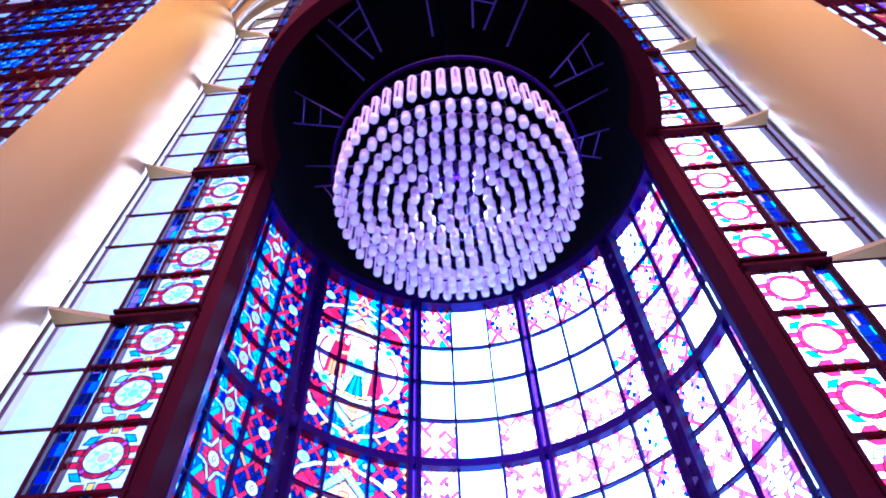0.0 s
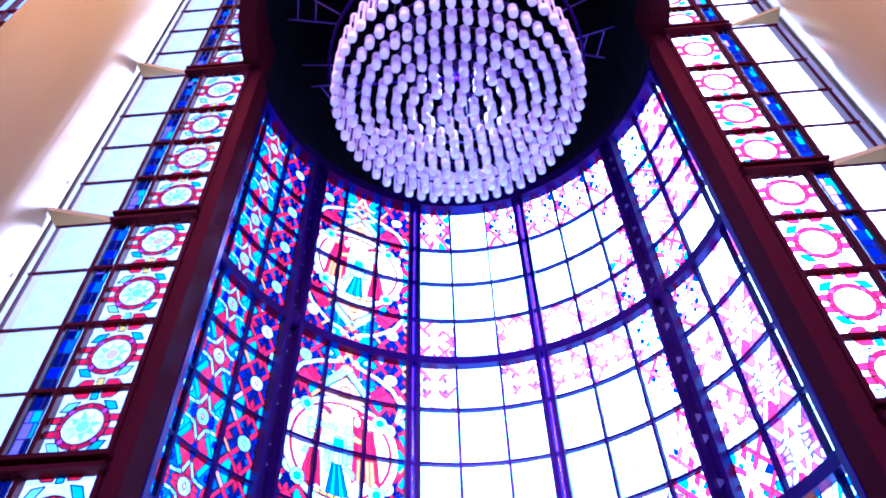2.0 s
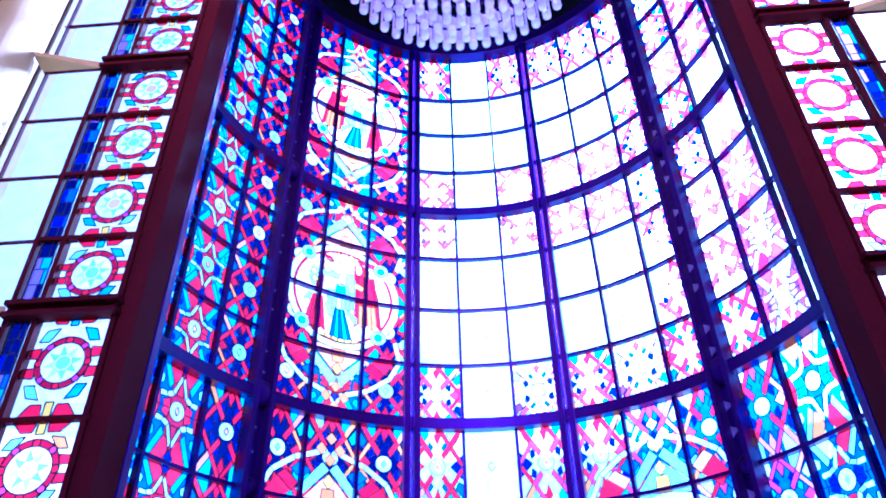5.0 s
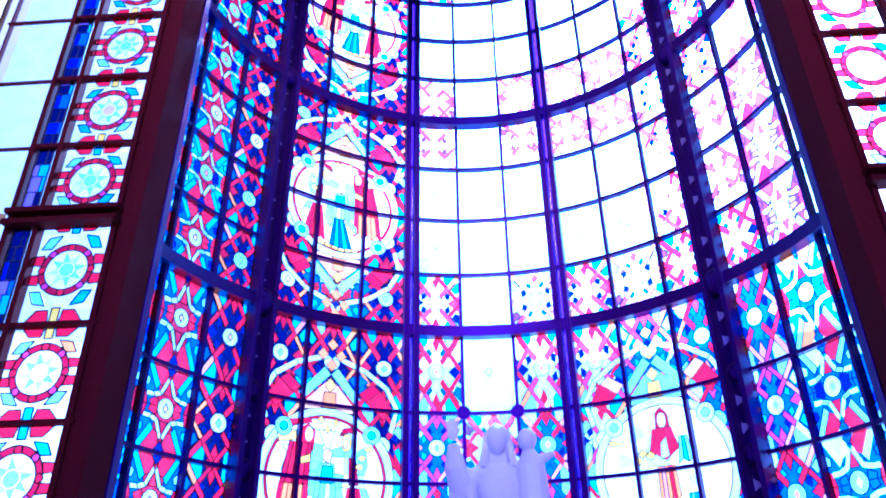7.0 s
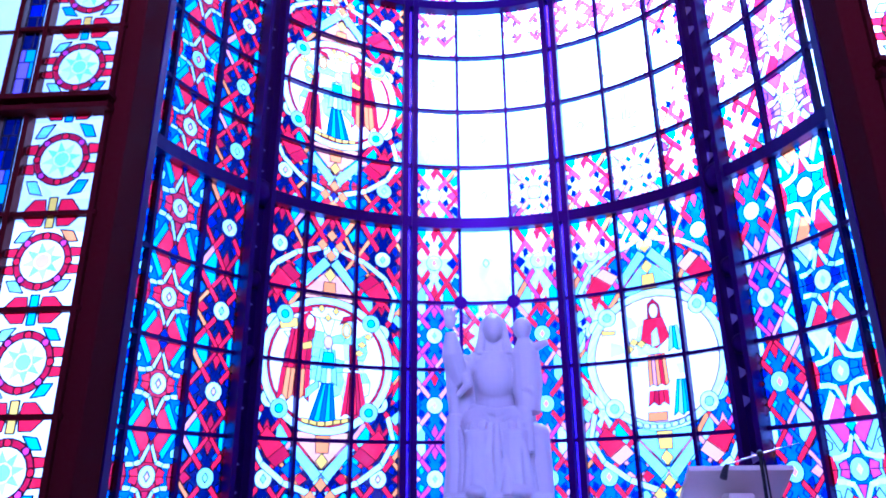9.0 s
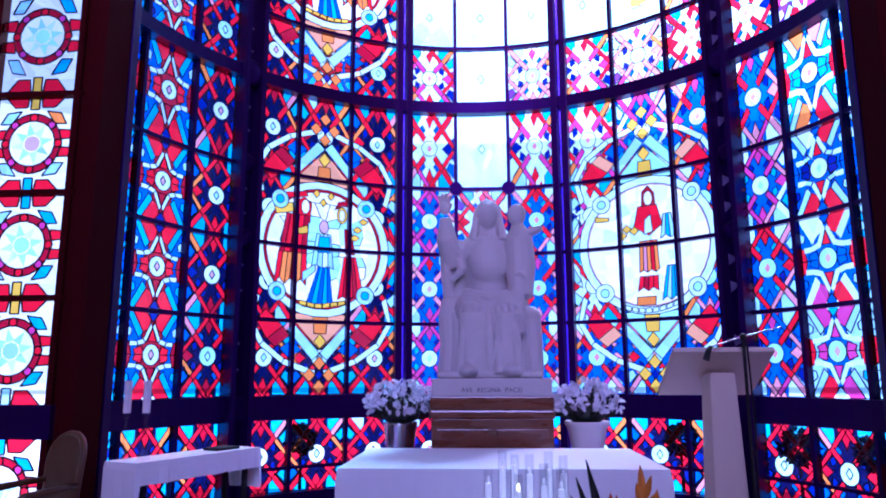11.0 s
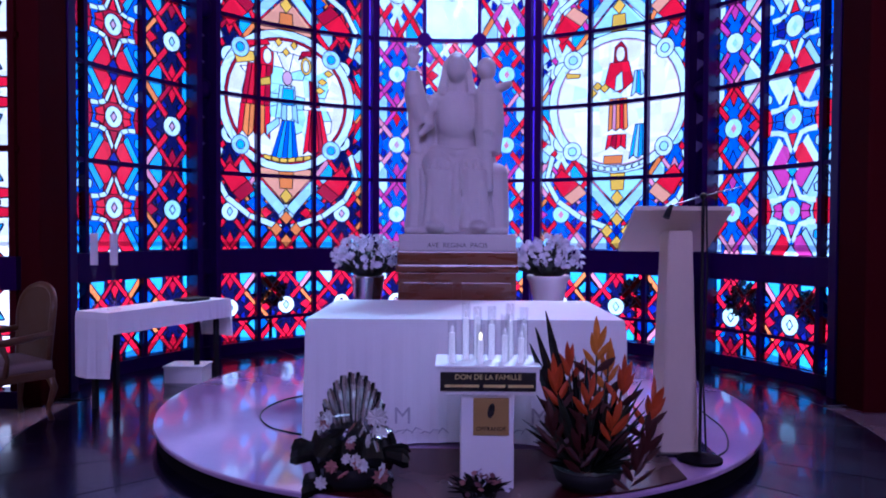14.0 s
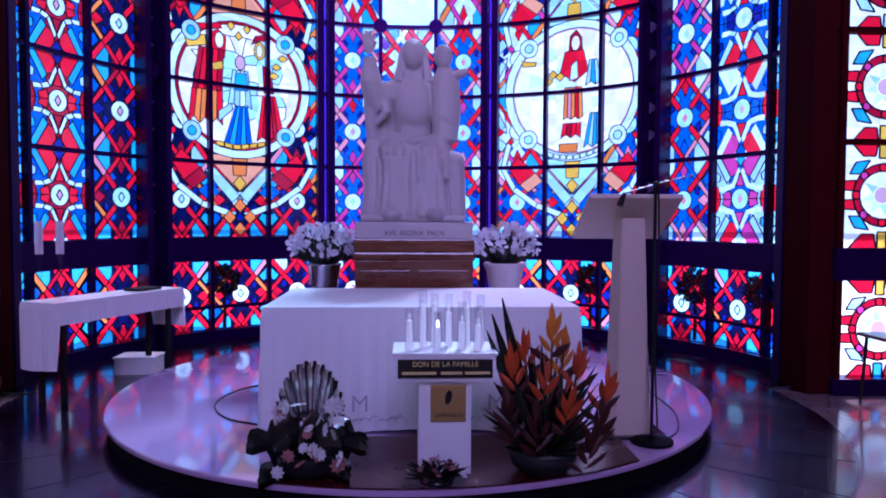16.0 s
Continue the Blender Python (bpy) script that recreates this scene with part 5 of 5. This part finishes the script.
def votive(x, y, h, tall, lit):
    z = PLAT_Z + 0.012 + 0.7045
    ob = empty("candle", (x, y, z), label="white candle in a clear glass tube" + (", glowing" if lit else ""), category="candle", group="candles on the offering stand")
    bm = bmesh.new()
    lathe(bm, [(0.017, 0), (0.017, h), (0.006, h + 0.005)], seg=12)
    part("wax", bm, WAX, ob)
    bm = bmesh.new()
    bmesh.ops.create_uvsphere(bm, u_segments=10, v_segments=8, radius=1, matrix=Matrix.Translation((0, 0, h + 0.022)) @ Matrix.Diagonal((0.009, 0.009, 0.02, 1)))
    part("flame", bm, FLAME if lit else WAX, ob, smooth=True)
    bm = bmesh.new()
    lathe(bm, [(0.026, 0.0), (0.026, tall), (0.024, tall), (0.024, 0.004)], seg=20)
    part("glass", bm, CLEAR, ob, "clear glass tube", smooth=True)
    return ob


offering_stand()
for i, (dx, dy, h, tall, lit) in enumerate(((-0.2, -0.1, 0.17, 0.24, False), (-0.12, 0.02, 0.24, 0.33, False), (-0.04, -0.1, 0.13, 0.22, True), (0.03, 0.03, 0.2, 0.31, False),
                                            (0.1, -0.06, 0.15, 0.27, False), (0.14, 0.08, 0.22, 0.32, False), (0.19, -0.09, 0.14, 0.25, False), (0.22, 0.06, 0.2, 0.3, False), (-0.05, 0.1, 0.24, 0.3, False))):
    votive(0.21 + dx, 4.06 + dy, h, tall, lit)


# ---- flower arrangements before the altar ----
ORANGE = material("orange_bract", (0.5, 0.06, 0.005), 0.45, var=0.3)
YELLOW = material("amber_bract", (0.6, 0.2, 0.01), 0.45, var=0.2)
DARKORANGE = material("dark_red_bract", (0.05, 0.005, 0.004), 0.5, var=0.3)
SILVER = material("silver_leaf", (0.6, 0.58, 0.62), 0.16, 1.0, var=0.3)
DARKLEAF = material("black_green_leaf", (0.006, 0.008, 0.007), 0.2, var=0.3)
PINK = material("dusky_pink_petal", (0.36, 0.14, 0.13), 0.6, var=0.2)
DIMPETAL = material("dull_white_petal", (0.62, 0.6, 0.6), 0.7, var=0.15)
PLUM = material("plum_petal", (0.16, 0.04, 0.06), 0.6, var=0.3)


def bowl(ob, r, h, mat=None):
    bm = bmesh.new()
    lathe(bm, [(r * 0.6, 0), (r * 0.9, h * 0.4), (r, h), (r * 0.92, h), (r * 0.8, h * 0.5)], seg=24)
    part("bowl", bm, mat or BLACKGLOSS, ob, smooth=True)


def heliconia():
    rng = random.Random(5)
    ob = empty("flower_arrangement", (0.78, 3.98, PLAT_Z + 0.012), label="spiky orange heliconia arrangement with dark leaves in a low bowl", category="flower arrangement")
    bowl(ob, 0.2, 0.12, RUBBER)
    for name, mat, count in (("leaf", LEAFG, 90), ("leaf", DARKLEAF, 80)):
        for i in range(count):
            a, u = rng.uniform(0, 2 * math.pi), rng.uniform(0.15, 1)
            L = rng.uniform(0.35, 0.78) * (0.75 + 0.3 * u)
            if i < 4 and mat is DARKLEAF:
                L, u, a = 1.0 - 0.05 * i, 0.93 - 0.05 * (i % 3), 2.9 + 0.12 * i
            el = math.asin(u)
            q = (L * math.cos(el) * math.cos(a) * 0.66, L * math.cos(el) * math.sin(a) * 0.6, 0.1 + L * math.sin(el))
            bm = bmesh.new()
            leaf(bm, (0.05 * math.cos(a), 0.05 * math.sin(a), 0.1), q, 0.034 if i < 4 and mat is DARKLEAF else rng.uniform(0.008, 0.017), rng, 0.04 if i < 4 and mat is DARKLEAF else 0.12)
            part(name, bm, mat, ob)
    heads = [(0.04, -0.05, 0.84), (-0.19, -0.06, 0.62), (0.19, -0.05, 0.64), (0.36, -0.03, 0.5), (0.1, -0.2, 0.46), (0.3, -0.14, 0.34), (-0.22, -0.14, 0.4), (-0.08, -0.2, 0.34),
             (-0.1, 0.06, 0.7), (0.24, -0.2, 0.24), (-0.02, -0.12, 0.58), (0.12, 0.02, 0.7)]
    for x, y, z in heads:
        bm = bmesh.new()
        tube(bm, [(x * 0.2, y * 0.2, 0.1), (x * 0.8, y * 0.8, z * 0.6), (x, y, z)], [0.01, 0.009, 0.005], 6)
        part("stem", bm, LEAFG, ob)
        tone = DARKORANGE if z < 0.45 else rng.choice((ORANGE, ORANGE, YELLOW))
        lean = Vector((x * 0.35, y * 0.3, 0))
        for k in range(7):
            t = k / 6
            s = (1 if k % 2 else -1) * rng.uniform(0.8, 1.2)
            c = Vector((x, y, z - 0.2 + 0.17 * t)) - lean * (0.5 - 0.5 * t)
            tip = c + Vector((s * (0.13 - 0.12 * t), rng.uniform(-0.07, 0.04), 0.06 + 0.08 * t + rng.uniform(0, 0.03))) + lean * 0.2
            bm = bmesh.new()
            leaf(bm, c, tip, rng.uniform(0.015, 0.024), rng, -0.1, 5)
            part("bract", bm, DARKORANGE if k < 2 else tone, ob, "pointed orange bract")
    return ob


def silver_fan():
    rng = random.Random(9)
    ob = empty("flower_arrangement", (-0.55, 3.98, PLAT_Z + 0.012), label="dark and silver fan-shaped flower arrangement with pale blossoms", category="flower arrangement")
    bowl(ob, 0.2, 0.14, RUBBER)
    for i in range(25):
        t = -1 + 2 * i / 24
        a = t * 0.95
        L = 0.55 - 0.12 * t * t
        bm = bmesh.new()
        q = (L * math.sin(a) * 0.55, -0.02 + 0.05 * (i % 2), 0.1 + L * math.cos(a))
        leaf(bm, (0.3 * q[0], 0, 0.2), q, 0.021, rng, 0.02, 7, True)
        part("leaf", bm, SILVER if i % 2 == 0 else DARKLEAF, ob, "silvery blade" if i % 2 == 0 else "")
    bm = bmesh.new()
    lathe(bm, [(0.12, 0.0), (0.2, 0.08), (0.24, 0.2), (0.2, 0.3), (0.1, 0.34)], seg=40)
    for v in bm.verts:
        k = 1 + 0.14 * math.sin(7 * math.atan2(v.co.y, v.co.x)) + rng.uniform(-0.05, 0.05)
        v.co.x, v.co.y = v.co.x * k, v.co.y * k * 0.8
    part("wrapping", bm, DARKLEAF, ob, "crumpled black wrapping")
    for x, z, tilt in ((-0.32, 0.24, 0.5), (0.33, 0.25, 0.2), (-0.26, 0.08, 0.1), (0.24, 0.1, 0.05)):
        for k in range(3):
            bm = bmesh.new()
            leaf(bm, (x * 0.35, -0.1, z - 0.04), (x, -0.12 - 0.03 * k, z + tilt * 0.1 - 0.03 * k), 0.05, rng, 0.1, 6, True)
            part("ribbon", bm, DARKLEAF, ob, "broad black ribbon loop")
    for i in range(40):
        a, u = rng.uniform(0, 2 * math.pi), rng.uniform(-0.1, 0.9)
        L = rng.uniform(0.16, 0.28)
        bm = bmesh.new()
        leaf(bm, (0, 0, 0.2), (L * math.cos(a), L * 0.8 * math.sin(a), 0.2 + L * u * 0.6), 0.04, rng, 0.25)
        part("leaf", bm, DARKLEAF, ob)
    for i in range(26):
        x, z = rng.uniform(-0.17, 0.19), rng.uniform(0.06, 0.46)
        bm = bmesh.new()
        blossom(bm, (x, -0.235 + 0.1 * max(0, z - 0.2), z), rng.uniform(0.032, 0.055), rng, 8)
        part("blossom", bm, rng.choice((DIMPETAL, DIMPETAL, PINK)), ob)
    return ob


def small_bouquet():
    rng = random.Random(4)
    ob = empty("flower_arrangement", (0.16, 3.78, PLAT_Z + 0.012), label="low bunch of small plum and pale flowers before the stand", category="flower arrangement")
    ob.scale = (1.0, 1.0, 0.66)
    bowl(ob, 0.1, 0.07)
    bm = bmesh.new()
    for i in range(50):
        a = rng.uniform(0, 6.28)
        L = rng.uniform(0.08, 0.2)
        leaf(bm, (0, 0, 0.05), (L * math.cos(a), L * 0.7 * math.sin(a), 0.05 + rng.uniform(0.02, 0.16)), 0.014, rng, 0.1, 3)
    part("foliage", bm, DARKLEAF, ob)
    for i in range(34):
        a, r = rng.uniform(0, 6.28), rng.uniform(0.0, 0.17)
        bm = bmesh.new()
        blossom(bm, (r * math.cos(a), r * 0.7 * math.sin(a), 0.09 + 0.12 * (1 - r / 0.17) + rng.uniform(-0.02, 0.03)), rng.uniform(0.016, 0.028), rng, 7)
        part("blossom", bm, rng.choice((PLUM, PLUM, PINK, PETAL)), ob)
    return ob


heliconia()
silver_fan()
small_bouquet()


# ---- side table with candlesticks ----
TX, TY, TR = -2.80, 6.75, math.atan2(1.4, 0.62)


def side_table():
    ob = empty("side_table", (TX, TY, 0.006), label="narrow credence table under a white cloth", category="table")
    ob.rotation_euler = (0, 0, TR)
    box_part("tabletop", (0, 0, 0.855), (1.45, 0.36, 0.03), WOOD, ob)
    for sx in (-1, 1):
        for sy in (-1, 1):
            box_part("leg", (sx * 0.62, sy * 0.13, 0.42), (0.045, 0.045, 0.84), RUBBER, ob)
    bm = bmesh.new()
    cloth_drape(bm, 1.53, 0.42, 0.885, 0.19, 8, 0.008)
    for v in bm.verts:
        if abs(v.co.x) > 0.76 and v.co.z < 0.885:
            v.co.z -= (0.885 - v.co.z) * (2.0 if v.co.x < 0 else 1.1)
    cl = tagged(part("tablecloth", bm, CLOTH), "white cloth with hanging ends on the credence table", "tablecloth")
    cl.location, cl.rotation_euler = (TX, TY, 0.006), (0, 0, TR)
    cl.modifiers.new("thick", "SOLIDIFY").thickness = 0.004


FROSTED = material("frosted_glass", (0.72, 0.68, 0.74), 0.4, var=0.05)


def candlestick(x, y):
    ob = empty("candlestick", (x, y, 0.893), label="clear glass candlestick with tall candle", category="candlestick", group="candlesticks on the credence table")
    bm = bmesh.new()
    lathe(bm, [(0.06, 0), (0.06, 0.015), (0.02, 0.04), (0.025, 0.1), (0.014, 0.16), (0.026, 0.24), (0.016, 0.32), (0.035, 0.38), (0.03, 0.4)], seg=16)
    part("stem", bm, CLEAR, ob, smooth=True)
    bm = bmesh.new()
    lathe(bm, [(0.032, 0.4), (0.032, 0.68), (0.026, 0.68)], seg=16)
    part("sleeve", bm, FROSTED, ob, "frosted white glass sleeve")
    return ob


side_table()
candlestick(-3.14, 6.17)
candlestick(-2.99, 6.22)
bk = tagged(box_part("book", (-2.62, 7.1, 0.908), (0.3, 0.2, 0.025), RUBBER, None, rz=TR), "dark closed book on the credence table", "book")
bx = empty("low_box", (-2.78, 7.42, 0.006), label="low pale box on the dark floor", category="box")
box_part("body", (0, 0, 0.08), (0.4, 0.3, 0.16), WHITE, bx)
box_part("lid", (0, 0, 0.172), (0.42, 0.32, 0.02), WHITE, bx)


# ---- armchair ----
CANE = material("tan_upholstery", (0.08, 0.032, 0.012), 0.7, var=0.12, bump=0.3, bscale=300)
CHAIRWOOD = material("honey_wood", (0.099, 0.0405, 0.0158), 0.35, var=0.2, stretch=(1, 1, 4))
SEATCLOTH = material("pale_seat_cloth", (0.2, 0.13, 0.12), 0.8, bump=0.2, bscale=200)


def armchair(x, y, rz):
    ob = empty("armchair", (x, y, 0.0), label="carved wooden armchair with tan back and pale seat", category="armchair")
    ob.rotation_euler = (0, 0, rz)
    bm = bmesh.new()
    box(bm, (0, 0, 0.47), (0.6, 0.56, 0.1), 0, 0.035)
    part("seat", bm, SEATCLOTH, ob, smooth=True)
    box_part("seat_frame", (0, 0, 0.4), (0.62, 0.58, 0.07), CHAIRWOOD, ob, bevel=0.015)
    for sx in (-1, 1):
        for sy in (-1, 1):
            bm = bmesh.new()
            tube(bm, [(sx * 0.27, sy * 0.25, 0.4), (sx * 0.3, sy * 0.28, 0.28), (sx * 0.26, sy * 0.25, 0.1), (sx * 0.28, sy * 0.27, 0.0)], [0.035, 0.03, 0.02, 0.024], 10)
            part("leg", bm, CHAIRWOOD, ob, smooth=True)
    n = 18
    outer, inner = [], []
    for i in range(n + 1):
        t = math.pi * i / n
        outer.append((-0.3 * math.cos(t) * (1 if 0 < i < n else 1), 0.27 + 0.06 * math.sin(t), 0.86 + 0.27 * math.sin(t) ** 0.7))
    outer = [(-0.27, 0.25, 0.5)] + outer + [(0.27, 0.25, 0.5)]
    bm = bmesh.new()
    tube(bm, outer + [outer[0]], 0.026, 10)
    part("back_frame", bm, CHAIRWOOD, ob, "carved honey-coloured frame", smooth=True)
    bm = bmesh.new()
    f = [bm.verts.new((x_, y_ - 0.012, z_)) for x_, y_, z_ in outer]
    g = [bm.verts.new((x_, y_ + 0.012, z_)) for x_, y_, z_ in outer]
    bm.faces.new(f)
    bm.faces.new(g[::-1])
    for i in range(len(f)):
        j = (i + 1) % len(f)
        bm.faces.new((f[i], g[i], g[j], f[j]))
    bmesh.ops.recalc_face_normals(bm, faces=bm.faces)
    part("backrest", bm, CANE, ob)
    for sx in (-1, 1):
        bm = bmesh.new()
        tube(bm, [(sx * 0.29, 0.26, 0.74), (sx * 0.33, 0.05, 0.72), (sx * 0.33, -0.16, 0.7), (sx * 0.31, -0.2, 0.68)], [0.025, 0.028, 0.032, 0.02], 10)
        tube(bm, [(sx * 0.33, -0.14, 0.69), (sx * 0.3, -0.08, 0.56), (sx * 0.29, -0.1, 0.42)], [0.026, 0.02, 0.026], 10)
        part("armrest", bm, CHAIRWOOD, ob, smooth=True)
    return ob


armchair(-3.72, 5.78, radians(-35))


# ---- small table by the eastern window ----
tb = empty("small_table", (4.34, 5.72, 0.0), label="small dark wooden table before the roundel window", category="table")
box_part("tabletop", (0, 0, 0.62), (0.8, 0.5, 0.03), WOOD, tb)
for sx in (-1, 1):
    for sy in (-1, 1):
        bm = bmesh.new()
        tube(bm, [(sx * 0.34, sy * 0.2, 0.61), (sx * 0.37, sy * 0.22, 0)], 0.014, 8)
        part("leg", bm, RUBBER, tb)


# ---- clipped shrubs outside the lowest panes ----
def shrub(x, y, size, seed):
    rng = random.Random(seed)
    ob = empty("potted_shrub", (x, y, -0.3), label="dark clipped shrub in a low pot outside the window", category="shrub", group="shrubs outside the windows")
    bm = bmesh.new()
    lathe(bm, [(0.11, 0), (0.15, 0.2), (0.17, 0.26), (0.15, 0.26), (0.12, 0.2)], seg=20)
    part("pot", bm, RUBBER, ob, smooth=True)
    bm = bmesh.new()
    tube(bm, [(0, 0, 0.2), (0.01, 0, 0.5), (0, 0.01, 0.9)], [0.03, 0.024, 0.016], 8)
    part("trunk", bm, RUBBER, ob)
    bm = bmesh.new()
    for _ in range(420):
        d = Vector((rng.gauss(0, 1), rng.gauss(0, 1), rng.gauss(0, 1))).normalized() * size * rng.uniform(0.45, 1.0)
        c = Vector((0, 0, 1.02)) + d
        leaf(bm, c, c + d.normalized() * 0.06 + Vector((rng.uniform(-0.04, 0.04), rng.uniform(-0.04, 0.04), rng.uniform(-0.02, 0.05))), 0.028, rng, 0.1, 2)
    part("foliage", bm, LEAFG, ob)
    return ob


for i, (x, y, size) in enumerate(((3.84, 9.23, 0.2), (4.36, 8.45, 0.17), (-2.65, 10.3, 0.19), (2.7, 10.3, 0.19))):
    shrub(x, y, size, 30 + i)
